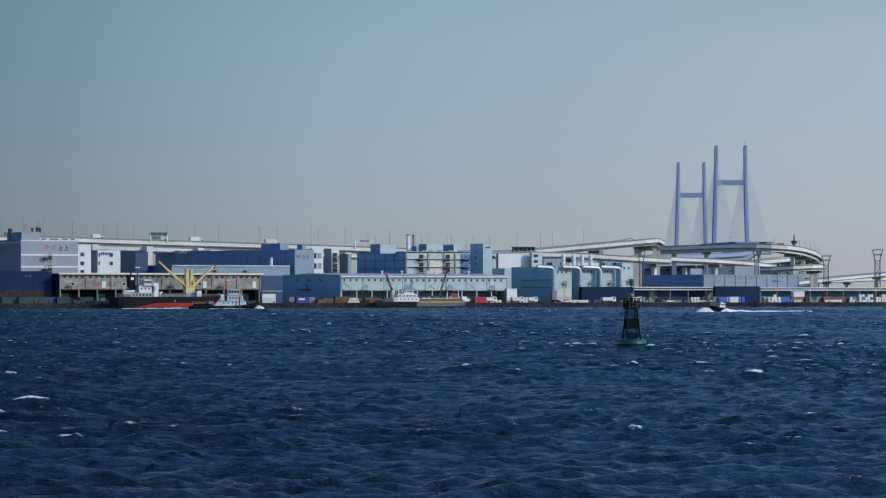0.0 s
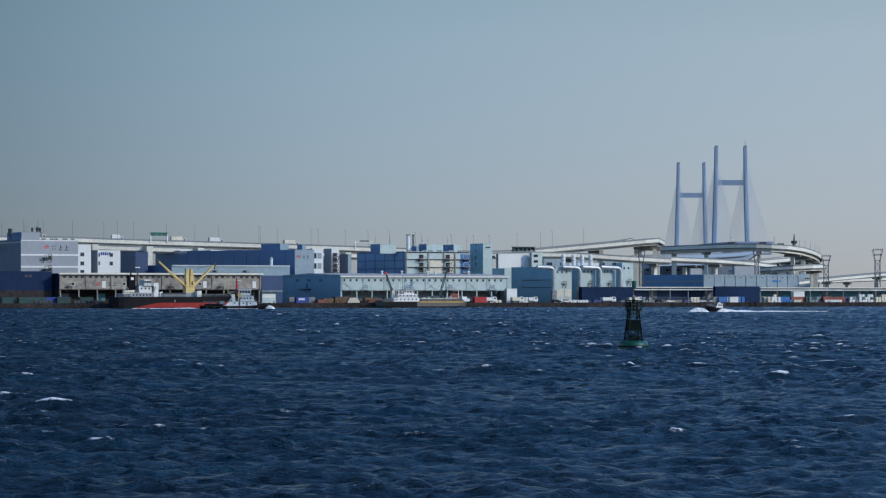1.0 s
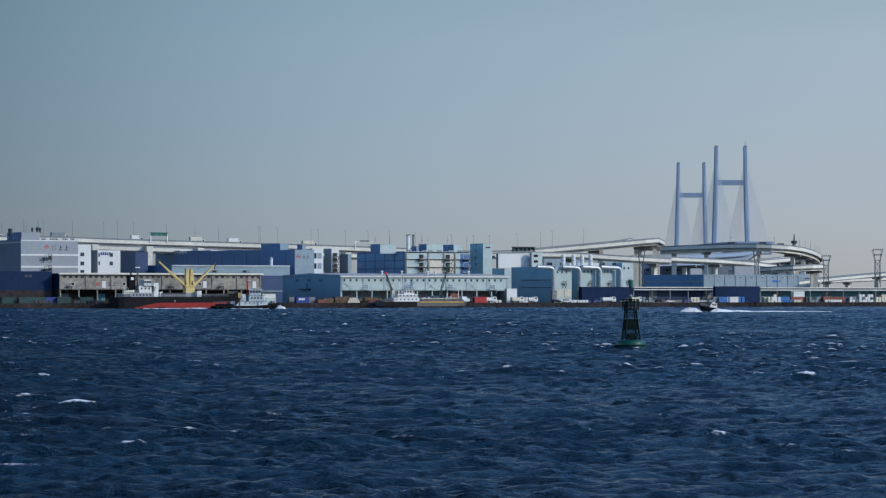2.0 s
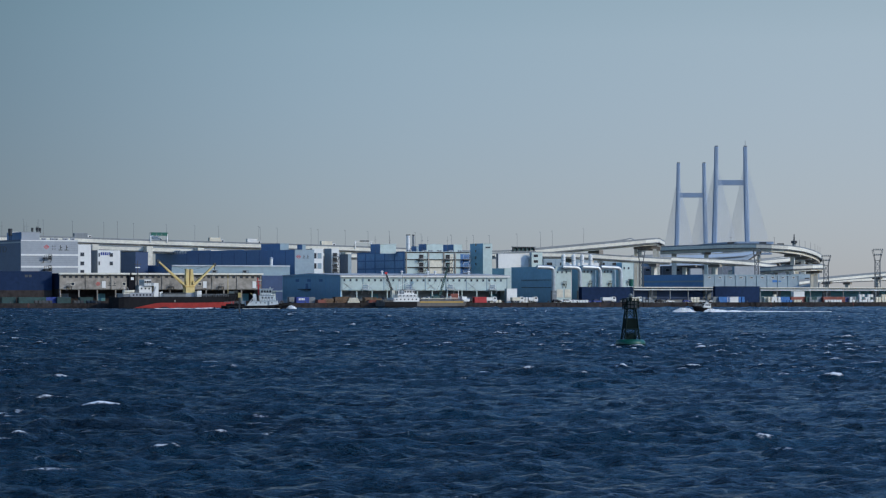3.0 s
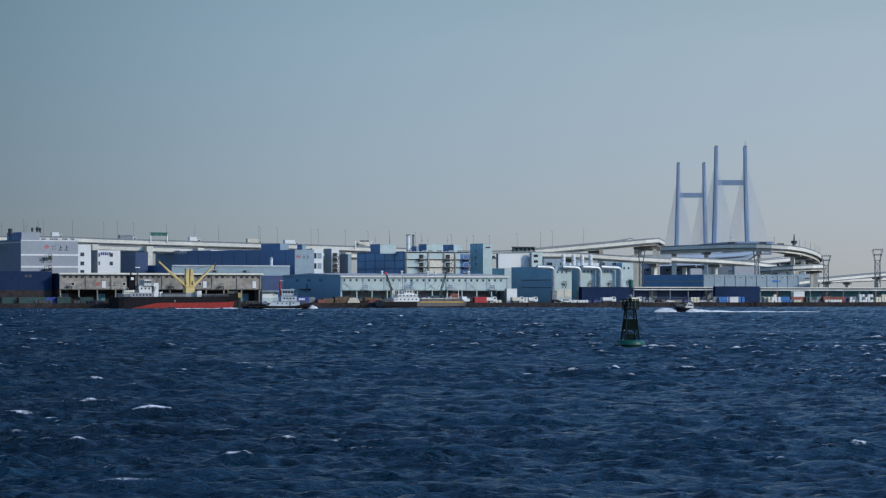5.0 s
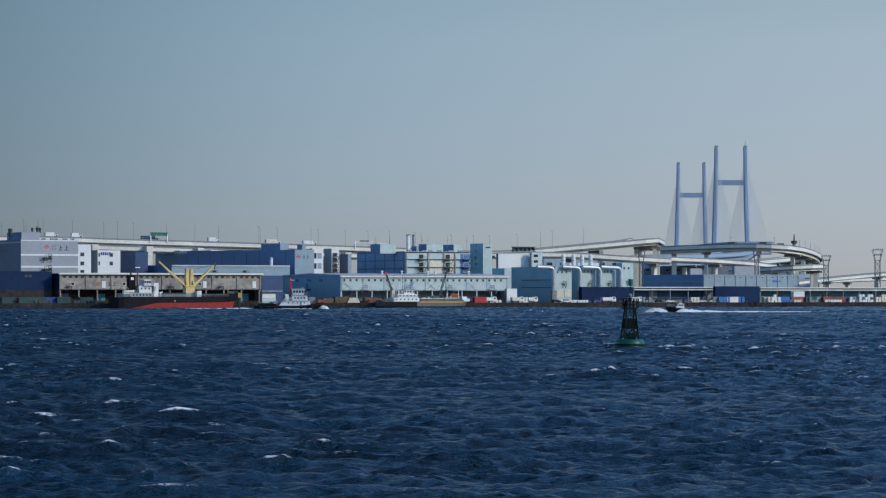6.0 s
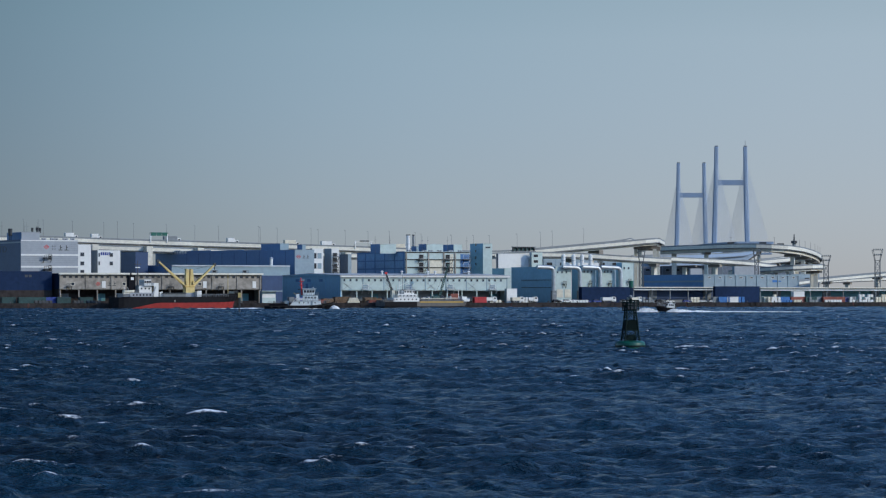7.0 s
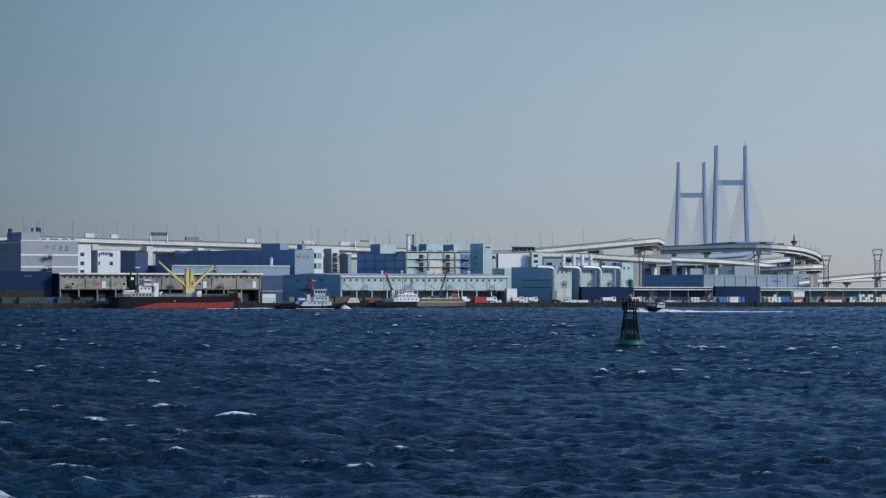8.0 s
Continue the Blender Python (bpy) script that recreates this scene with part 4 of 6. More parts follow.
def car(m, paint, label, group):
    b = thing("car", m, label, "car", group)
    bm = prism([(0, 0.35), (4.3, 0.35), (4.35, 0.8), (3.3, 0.95), (0.1, 1.0)], 1.7)
    bmesh.ops.translate(bm, verts=bm.verts, vec=(0, -0.85, 0))
    part("body", bm, paint, b)
    bm = prism([(0.3, 1.0), (3.3, 0.95), (2.6, 1.48), (0.7, 1.5)], 1.5)
    bmesh.ops.translate(bm, verts=bm.verts, vec=(0, -0.75, 0))
    part("cabin", bm, M_GLASS, b)
    part("roof", box(0.75, -0.72, 1.49, 2.55, 0.72, 1.54), paint, b)
    wheel_set(b, (0.8, 3.4), 0.78, 0.32)
    return b


TRUCK_SPEED = 10.86
trucks = []
for s0, length, body, label in ((108.7, 6.5, M_WHITE, "white box lorry on the expressway"), (141.8, 8.5, M_CREAM, "long pale box lorry on the expressway"),
                                (163.5, 8.0, M_WHITE, "white box lorry on the expressway"), (206.7, 8.5, M_CREAM, "long pale box lorry on the expressway"),
                                (61.3, 9.5, M_CGREY, "dark grey lorry on the expressway"), (17.9, 7.0, M_WHITE, "white box lorry on the expressway"),
                                (32.2, 6.0, M_WHITE, "small white lorry on the expressway")):
    trucks.append((s0, lorry(along(s0, 4, 0.02), length, body, label, tall=2.9)))
for s0 in (117.2, 116.5, 118.7, 195.5, 105.5, 74.4, 80.2):
    trucks.append((s0, car(along(s0, 5, 0.02), M_WHITE, "white car on the expressway", "cars on the expressway")))


# ---- cable-stayed bridge ----
def bridge():
    near, far, top, deck = 3602, 4062, 174, 61
    axis = lambda y: 329 - (y - near) * 9 / 460
    b = thing("cable_stayed_bridge", pose(0, 0, 0), "cable-stayed bridge with two H-shaped towers, haze in its blue paint", "bridge")
    for y in (near, far):
        for sgn in (-1, 1):
            bm = bmesh.new()
            lv = [(-5, 21.5, 3.4), (deck, 19.0, 2.9), (120, 17.4, 2.6), (135, 17.0, 2.4), (top, 16.5, 2.15)]
            rings = []
            for z, off, r in lv:
                x = axis(y) + sgn * off
                c = r * 0.35
                rings.append([bm.verts.new((x + px, y + py, z)) for px, py in
                              ((-r + c, -r), (r - c, -r), (r, -r + c), (r, r - c), (r - c, r), (-r + c, r), (-r, r - c), (-r, -r + c))])
            for p, q in zip(rings, rings[1:]):
                for i in range(8):
                    bm.faces.new((p[i], p[(i + 1) % 8], q[(i + 1) % 8], q[i]))
            bm.faces.new(rings[-1])
            bmesh.ops.recalc_face_normals(bm, faces=bm.faces)
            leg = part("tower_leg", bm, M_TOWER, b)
            part("tower_cap", box(axis(y) + sgn * 16.5 - 1.7, y - 1.7, top + 0.004, axis(y) + sgn * 16.5 + 1.7, y + 1.7, top + 1.4), M_CGREY, leg)
            if y == near and sgn == 1:
                part("mast", tube(bmesh.new(), (axis(y) + 16.5, y, top + 1.4), (axis(y) + 16.5, y, top + 7), 0.3, 0.2, 6), M_CGREY, leg)
        bm = box(axis(y) - 14.8, y - 2.0, 130, axis(y) + 14.8, y + 2.0, 136)
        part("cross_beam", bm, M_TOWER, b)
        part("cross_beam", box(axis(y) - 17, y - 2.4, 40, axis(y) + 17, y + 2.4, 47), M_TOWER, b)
        for sgn in (-1, 1):
            for way in (-1, 1):
                for i in range(20):
                    bm = bmesh.new()
                    y1 = y + way * (30 + 9.2 * i)
                    tube(bm, (axis(y) + sgn * 16.8, y, 118 + 2.2 * i), (axis(y1) + sgn * 17.5, y1, deck + 3), 0.1, 0.1, 4)
                    part("stay_cable", bm, M_CABLE, b)
    line = [Vector((axis(y), y, deck + 3 * math.cos((y - 3832) / 430 * 1.5))) for y in range(3370, 4300, 20)]
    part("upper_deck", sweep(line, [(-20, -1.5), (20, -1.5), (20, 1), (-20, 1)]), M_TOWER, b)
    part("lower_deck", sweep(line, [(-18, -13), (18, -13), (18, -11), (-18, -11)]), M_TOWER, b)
    for i, (p, q) in enumerate(zip(line, line[1:])):
        for sgn in (-1, 1):
            bm = bmesh.new()
            o = Vector((sgn * 18, 0, 0))
            lo, hi = Vector((0, 0, -11)), Vector((0, 0, -1.5))
            tube(bm, p + o + (lo if i % 2 else hi), q + o + (hi if i % 2 else lo), 0.6, 0.6, 5)
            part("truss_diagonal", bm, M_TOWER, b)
    return b


bridge()


# ---- masts and towers ----
def flood_mast(x, y, h, half, label):
    b = thing("floodlight_mast", pose(x, y, LAND), label, "floodlight mast", "floodlight masts")
    neck, wide = h * 0.8, half * 1.75
    for sx in (-1, 1):
        for sy in (-1, 1):
            part("leg", pipe([(sx * half, sy * half, 0), (sx * half * 0.9, sy * half * 0.9, neck), (sx * wide, sy * wide, h)], 0.14, 6), M_MAST, b)
    n = int(neck / 3)
    for i in range(n):
        a, c = neck * i / n, neck * (i + 1) / n
        bm = bmesh.new()
        for sy in (-0.92, 0.92):
            tube(bm, (-half * 0.93, sy * half, a), (half * 0.93, sy * half, c), 0.07, 0.07, 5)
            tube(bm, (half * 0.93, sy * half, a), (-half * 0.93, sy * half, c), 0.07, 0.07, 5)
            tube(bm, (-half * 0.93, sy * half, c), (half * 0.93, sy * half, c), 0.09, 0.09, 5)
        part("brace", bm, M_MAST, b)
    for k, z in enumerate((neck, (neck + h) / 2, h)):
        w = half + (wide - half) * k / 2
        p = part("lamp_rack", box(-w - 0.2, -w - 0.2, z, w + 0.2, w + 0.2, z + 0.14), M_MAST, b)
        for i in range(5 if k else 0):
            part("floodlight", box(-w + i * w * 0.45, -w - 0.5, z + 0.15, -w + i * w * 0.45 + 0.5, -w, z + 0.7), M_CGREY, p)
    return b


for x, y, h, half, label in ((199.32, 1640, 23.6, 1.25, "dark lattice floodlight mast on the quay"),
                             (215.05, 1560, 25.7, 1.35, "tall dark lattice floodlight mast"),
                             (98.16, 1560, 24.9, 1.0, "grey lattice floodlight mast near the works"),
                             (164.16, 1650, 26.7, 1.0, "grey lattice floodlight mast behind the warehouse")):
    flood_mast(x, y, h, half, label)

# control tower on the loop
ct = thing("control_tower", pose(249.9, 2243, 37.0), "small dark control tower above the ramp", "tower")
part("shaft", tube(bmesh.new(), (0, 0, 0), (0, 0, 7), 1.5, 1.2, 12), M_CGREY, ct)
part("cab", tube(bmesh.new(), (0, 0, 5), (0, 0, 6.8), 2.2, 2.2, 12), M_DKSTEEL, ct)
part("aerial", tube(bmesh.new(), (0, 0, 7), (0, 0, 11.5), 0.6, 0.3, 8), M_DKSTEEL, ct)
for x, y, z in ((203.5, 2228.5, 39.4), (225.2, 2219.5, 39.3), (238.1, 2224, 38.5), (257.4, 2265, 35.9)):
    b = thing("road_hut", pose(x, y, z), "dark sign structure on the ramp", "road sign", "dark signs on the ramp")
    part("post", box(-0.3, -0.3, 0, 0.3, 0.3, 3), M_CGREY, b)
    part("board", box(-2.5, -0.5, 2, 2.5, -0.31, 3.2), M_DKSTEEL, b)

# navigation post standing in the water
nav = thing("navigation_post", pose(-67.6, 1048, 0), "rusty navigation post with a yellow top", "post")
part("pole", tube(bmesh.new(), (0, 0, -3), (0, 0, 4.9), 0.22, 0.18, 10), M_DKSTEEL, nav)
part("top_mark", box(-0.5, -0.5, 4.9, 0.5, 0.5, 6.5), M_YELLOW, nav, "yellow top mark")
part("ladder", box(-0.35, -0.3, 0.5, -0.25, -0.2, 4.8), M_DKSTEEL, nav)


# ---- vessels ----
def loft(L, beam, levels, bow=0.22, stern=0.06, rake=2.0, sheer=1.2, n=28, top=None, aft=0.0):
    """A hull between levels of height, stern at x = 0 and bow at x = L; level: (z, fullness). Rake and sheer grow up to top."""
    bm = bmesh.new()
    rings = []
    top = top or levels[-1][0]
    for lev in levels:
        z, full = lev[0], lev[1]
        low = lev[2] if len(lev) > 2 else z
        up = max(0, z / top)
        port, star = [], []
        for i in range(n + 1):
            s = i / n
            x = s * (L - rake + rake * up)
            b = 1.0
            if s > 1 - bow:
                b = math.sqrt(max(0, 1 - ((s - 1 + bow) / bow) ** (2.0 + 1.2 * up)))
            if s < stern:
                b = 0.45 + 0.55 * math.sqrt(1 - (1 - s / stern) ** 2)
            zz = low + (z - low) * min(1, s / 0.34) + up * (sheer * max(0, (s - 0.6) / 0.4) ** 2 + aft * max(0, (0.25 - s) / 0.25) ** 2)
            port.append(bm.verts.new((x, b * full * beam / 2 + 0.02, zz)))
            star.append(bm.verts.new((x, -b * full * beam / 2 - 0.02, zz)))
        rings.append(port + star[::-1])
    m = len(rings[0])
    for p, q in zip(rings, rings[1:]):
        for i in range(m):
            bm.faces.new((p[i], p[(i + 1) % m], q[(i + 1) % m], q[i]))
    k = m // 2
    for ring in (rings[0], rings[-1]):
        for i in range(k - 1):
            bm.faces.new((ring[i], ring[i + 1], ring[m - 2 - i], ring[m - 1 - i]))
    bmesh.ops.recalc_face_normals(bm, faces=bm.faces)
    return bm


def ship_rail(b, x0, x1, y, z, n, rise=0.0):
    bm = bmesh.new()
    for i in range(n + 1):
        t = i / n
        bx(bm, x0 + (x1 - x0) * t - 0.04, y - 0.04, z + rise * t, x0 + (x1 - x0) * t + 0.04, y + 0.04, z + rise * t + 1.05)
    tube(bm, (x0, y, z + 1.05), (x1, y, z + rise + 1.05), 0.05, 0.05, 5)
    tube(bm, (x0, y, z + 0.55), (x1, y, z + rise + 0.55), 0.04, 0.04, 5)
    part("railing", bm, M_CGREY, b)


def cabin_windows(b, x0, x1, y, z, n, w=0.7, h=0.7):
    for i in range(n):
        x = x0 + (x1 - x0) * (i + 0.5) / n
        part("window", box(x - w / 2, y - 0.04, z, x + w / 2, y - 0.004, z + h), M_GLASS, b)


def coaster():
    L = 58.0
    k = L / 225
    b = thing("cargo_ship", quay(46.1, -9, 0), "dark grey and red coastal cargo ship with yellow cranes", "ship")
    X = lambda px: (px - 196) * k
    part("hull_bottom", loft(L, 11, [(-1.7, 0.9), (2.3, 1.0, -1.6)], rake=3.0, sheer=1.2, top=5.0, stern=0.14), M_RED, b, "red underwater paint")
    part("hull_side", loft(L, 11, [(2.31, 1.0, -1.59), (4.6, 1.02)], rake=3.0, sheer=1.2, top=5.0, aft=0.1, stern=0.14), M_HULL, b)
    part("bulwark", box(X(208), -5.6, 4.6, X(400), -5.45, 4.85), M_HULL, b)
    part("hatch_coaming", box(X(282), -4, 4.61, X(322), 4, 6.0), M_CGREY, b)
    part("hatch_cover", box(X(282) - 0.2, -4.2, 6.004, X(322) + 0.2, 4.2, 6.4), M_DKSTEEL, b)
    part("hatch_coaming", box(X(350), -4, 4.61, X(395), 4, 5.6), M_HULL, b)
    part("hatch_cover", box(X(350) - 0.2, -4.2, 5.604, X(395) + 0.2, 4.2, 6.0), M_DKSTEEL, b)
    # stern house
    # lower house in grey: the shadow on it is put into the paint
    h1 = part("deckhouse", box(X(224), -4.4, 4.61, X(264), 4.4, 6.6), M_GREY, b)
    part("poop_house", box(X(213), -4.0, 4.61, X(223.6), 4.0, 6.0), M_GREY, b)
    cabin_windows(h1, X(227), X(262), -4.4, 5.3, 6)
    h2 = part("deckhouse", box(X(240), -4.0, 6.604, X(262), 4.0, 9.6), M_WHITE, b)
    cabin_windows(h2, X(241), X(261), -4.0, 8.0, 3)
    part("bridge_wing", box(X(248), -5.2, 9.604, X(266), 5.2, 9.85), M_WHITE, b)
    wh = part("wheelhouse", box(X(250), -3.4, 9.86, X(262), 3.4, 12.2), M_WHITE, b)
    cabin_windows(wh, X(250), X(262), -3.4, 10.8, 3, 0.9, 0.9)
    part("front_wall", box(X(266), -4.2, 4.61, X(274), 4.2, 10.8), M_WHITE, b, "tall white front house")
    for i in range(2):
        part("window", box(X(274) + 0.004, -2.6 + 3 * i, 9.0, X(274) + 0.05, -0.6 + 3 * i, 10.0), M_GLASS, b)
    part("boat_deck", box(X(211), -4.8, 6.004, X(223.8), 4.8, 6.2), M_WHITE, b)
    f = part("funnel", box(X(226), -1.6, 6.604, X(237), 1.6, 14.0), M_BLACK, b, "black funnel with a white mark")
    part("funnel_mark", box(X(229), -1.65, 12, X(234), -1.604, 13.2), M_WHITE, f)
    part("exhaust", tube(bmesh.new(), (X(231), 0, 14.0), (X(231), 0, 15.0), 0.4, 0.35, 8), M_BLACK, f)
    part("mast", tube(bmesh.new(), (X(243), 0, 9.6), (X(243), 0, 20.5), 0.28, 0.14, 8), M_DKSTEEL, b)
    part("yard", box(X(237), -0.1, 18.6, X(249), 0.1, 18.9), M_DKSTEEL, b)
    part("radar", box(X(239), -0.2, 17.2, X(247), 0.2, 17.6), M_WHITE, b)
    part("stay", tube(bmesh.new(), (X(210), 0, 7.4), (X(241), 0, 18), 0.05, 0.05, 5), M_DKSTEEL, b)
    part("lifeboat", loft(5.5, 2, [(0, 0.4), (0.8, 1.0), (1.4, 0.8)], bow=0.4, rake=0.4, sheer=0.2, n=10), M_CREAM, b).location = (X(212), -3.6, 6.25)
    # cranes
    p = part("crane_pedestal", box(X(325.5), -1.8, 6.6, X(341), 1.8, 9.0), M_YELLOW, b)
    part("crane_collar", box(X(324.5), -2.0, 9.004, X(342), 2.0, 9.3), M_OCHRE, b)
    part("crane_base", box(X(324), -2.6, 4.61, X(343), 2.6, 6.596), M_GREY, b)
    for off in (-1, 1):
        bm = prism([(X(333.3) + off * 1.1 - 0.95, 9.304), (X(333.3) + off * 1.1 + 0.95, 9.304), (X(333.3) + off * 0.95 + 0.55, 16.6), (X(333.3) + off * 0.95 - 0.55, 16.9)], 2.0)
        bmesh.ops.translate(bm, verts=bm.verts, vec=(0, -1.2, 0))
        t = part("crane_tower", bm, M_YELLOW, b)
        part("crane_cab", box(X(333.5) + off * 1.5 - 0.4, -1.9, 10.2, X(333.5) + off * 1.5 + 0.4, -1.0, 11.6), M_YELLOW, t)
    for way, tip_x, tip_z in ((-1, X(278.5), 20.2), (1, X(379), 18.7)):
        root = X(333.5) + way * 1.8
        for y in (-0.9, 0.9):
            bm = bmesh.new()
            d = Vector((tip_x - root, 0, tip_z - 9.6))
            side = Vector((-d.z, 0, d.x)).normalized() * 0.46
            pts = [Vector((root, y, 9.6)) - side, Vector((root, y, 9.6)) + side, Vector((tip_x, y * 0.4, tip_z)) + side * 0.6, Vector((tip_x, y * 0.4, tip_z)) - side * 0.6]
            a = [bm.verts.new(q + Vector((0, -0.22, 0))) for q in pts]
            c = [bm.verts.new(q + Vector((0, 0.22, 0))) for q in pts]
            bm.faces.new(a)
            bm.faces.new(c[::-1])
            for i in range(4):
                bm.faces.new((a[i], c[i], c[(i + 1) % 4], a[(i + 1) % 4]))
            bmesh.ops.recalc_face_normals(bm, faces=bm.faces)
            part("jib", bm, M_YELLOW, b)
        part("jib_head", box(tip_x - 0.5, -0.6, tip_z - 0.6, tip_x + 0.5, 0.6, tip_z + 0.6), M_DKSTEEL, b)
        part("topping_wire", tube(bmesh.new(), (X(333.5) + way * 1.4, 0, 16.4), (tip_x, 0, tip_z + 0.3), 0.05, 0.05, 5), M_DKSTEEL, b)
        part("hook", tube(bmesh.new(), (tip_x, 0, tip_z - 0.5), (tip_x, 0, tip_z - 2.2), 0.18, 0.25, 6), M_DKSTEEL, b)
    part("deck_locker", box(X(341), -4.8, 4.61, X(349), -2.4, 7.4), M_WHITE, b, "white deck locker")
    fm = part("foremast", tube(bmesh.new(), (X(403), 0, 5), (X(403), 0, 14.8), 0.2, 0.1, 8), M_YELLOW, b)
    part("forecastle", box(X(396), -3.6, 4.9, X(410), 3.6, 6.2), M_HULL, b)
    part("windlass", tube(bmesh.new(), (X(408), -1.6, 6.6), (X(408), 1.6, 6.6), 0.6, 0.6, 10), M_GREENJIB, b)
    ship_rail(b, X(276), X(396), -5.35, 4.7, 40)
    ship_rail(b, X(398), X(416), -3.2, 6.0, 7, 0.4)
    ship_rail(b, X(203), X(224), -4.7, 4.7, 8)
    ship_rail(b, X(224), X(240), -4.3, 6.6, 6)
    ship_rail(b, X(240), X(264), -3.9, 9.6, 8)
    ship_rail(b, X(250), X(262), -3.3, 12.2, 5)
    for x in (X(214), X(220)):
        part("davit", pipe([(x, -4.5, 6.2), (x, -4.7, 8.2), (x, -4.0, 9.0)], 0.1, 6), M_WHITE, b)
    for x, h in ((X(243), 8.4), (X(246), 8.0), (X(278), 6.4), (X(281), 6.6)):
        v = part("vent_pipe", tube(bmesh.new(), (x, -3.2, 4.61), (x, -3.2, h), 0.25, 0.25, 8), M_WHITE, b)
        part("vent_cowl", tube(bmesh.new(), (x, -3.2, h), (x, -3.2, h + 0.5), 0.45, 0.35, 8), M_WHITE, v)
    part("ladder", bx(bmesh.new(), -0.25, -0.05, 0, 0.25, 0.05, 4.6, pose(X(263), -4.35, 4.8, 0, 18, 0)), M_GREY, b)
    for x in (X(286), X(300), X(314), X(356), X(372), X(388)):
        part("hatch_rib", box(x, -4.25, 6.41 if x < X(330) else 6.01, x + 0.25, 4.25, 6.55 if x < X(330) else 6.15), M_CGREY, b)
    for i in range(6):
        part("draught_mark", box(X(300) + 0.2 * i * 0, -5.58, 2.6 + 0.3 * i, X(300) + 0.4, -5.53, 2.75 + 0.3 * i), M_WHITE, b)
    return b


def gravel_carrier():
    L = 44.6
    k = L / 161
    X = lambda px: (px - 668) * k
    b = thing("gravel_carrier", quay(170.6, -8, 0), "low grey gravel carrier with an ochre stripe, moored at the quay", "ship")
    part("hull_side", loft(L, 9, [(0.55, 1.0), (2.7, 1.02)], rake=2.2, sheer=1.1, top=3, bow=0.16), M_HULLGREY, b)
    part("hull_bottom", loft(L, 9, [(-1.2, 0.9), (0.546, 1.0)], rake=2.2, sheer=1.1, top=3, bow=0.16), M_HULL, b, "dark worn underwater paint")
    part("rubbing_strake", box(X(735), -4.72, 2.2, X(812), -4.55, 2.75), M_OCHRE, b, "ochre stripe along the side")
    part("stern_plating", box(X(674), -4.66, 0.6, X(730), -4.61, 2.6), M_HULL, b, "black paint on the stern")
    part("fore_locker", box(X(813), -2.6, 2.71, X(822), 2.6, 4.9), M_WHITE, b)
    for x in (X(700), X(706), X(724)):
        part("vent_pipe", tube(bmesh.new(), (x, -2.9, 6.0), (x, -2.9, 7.6), 0.22, 0.3, 8), M_WHITE, b)
    part("derrick_post", tube(bmesh.new(), (X(704), -1.2, 6.0), (X(704), -1.2, 12.5), 0.16, 0.1, 6), M_WHITE, b)
    part("derrick_boom", tube(bmesh.new(), (X(704), -1.2, 9.5), (X(721), -1.2, 11.6), 0.1, 0.08, 6), M_WHITE, b)
    part("bulwark", loft(L * 0.12, 8.6, [(2.71, 1.0), (3.7, 1.02)], rake=0.8, sheer=0.5, bow=0.9), M_WHITE, b, "white bow bulwark").location.x = L * 0.885
    part("hold_wall", box(X(738), -3.9, 2.71, X(805), 3.9, 3.5), M_HULLGREY, b)
    load = bmesh.new()
    bmesh.ops.create_grid(load, x_segments=24, y_segments=6, size=1)
    for v in load.verts:
        v.co = (X(771) + v.co.x * (X(803) - X(771)), v.co.y * 3.6, 3.5 + 0.7 * max(0, 1 - v.co.y ** 2) * (0.6 + 0.4 * math.sin(v.co.x * 9)) * (1 - abs(v.co.x)) ** 0.3)
    part("gravel_load", load, M_BROWN, b)
    for x, w, h in ((X(742), 1.6, 4.6), (X(752), 1.0, 4.9), (X(783), 1.4, 4.5), (X(790), 0.9, 5.2)):
        part("deck_box", box(x, -3.2, 3.5, x + w, -1.6, h), M_GREY, b)
    part("hose_reel", tube(bmesh.new(), (X(764), -2.2, 4.4), (X(764), -1.2, 4.4), 0.8, 0.8, 12), M_CGREEN, b)
    part("cargo_pipe", tube(bmesh.new(), (X(738), -3.9, 4.0), (X(806), -3.9, 4.2), 0.16, 0.16, 8), M_CREAM, b)
    ship_rail(b, X(738), X(806), -4.3, 2.72, 16)
    h1 = part("deckhouse", box(X(690), -4.0, 2.71, X(735), 4.0, 4.4), M_WHITE, b)
    cabin_windows(h1, X(692), X(733), -4.0, 3.4, 6, 0.6, 0.55)
    part("stern_deck", box(X(672), -3.9, 2.71, X(689), 3.9, 3.3), M_HULLGREY, b)
    part("winch", tube(bmesh.new(), (X(680), -1.5, 3.9), (X(680), 1.5, 3.9), 0.55, 0.55, 10), M_DKSTEEL, b)
    h2 = part("deckhouse", box(X(698), -3.4, 4.404, X(732), 3.4, 6.0), M_WHITE, b)
    cabin_windows(h2, X(699), X(731), -3.4, 5.0, 5, 0.6, 0.55)
    wh = part("wheelhouse", box(X(710), -2.8, 6.004, X(728), 2.8, 7.8), M_WHITE, b)
    cabin_windows(wh, X(710), X(728), -2.8, 6.7, 4, 0.8, 0.7)
    part("roof", box(X(708), -3.2, 7.804, X(730), 3.2, 8.0), M_CGREY, b)
    part("mast", tube(bmesh.new(), (X(712), 0, 8.0), (X(712), 0, 16), 0.12, 0.07, 6), M_CGREY, b)
    part("mast", tube(bmesh.new(), (X(701), 0, 6.0), (X(701), 0, 10), 0.25, 0.15, 6), M_CREAM, b)
    part("funnel", box(X(692), -1, 4.404, X(697), 1, 7.6), M_CREAM, b)
    part("bow_mast", tube(bmesh.new(), (X(811), 0, 3.5), (X(811), 0, 8.4), 0.25, 0.2, 8), M_WHITE, b)
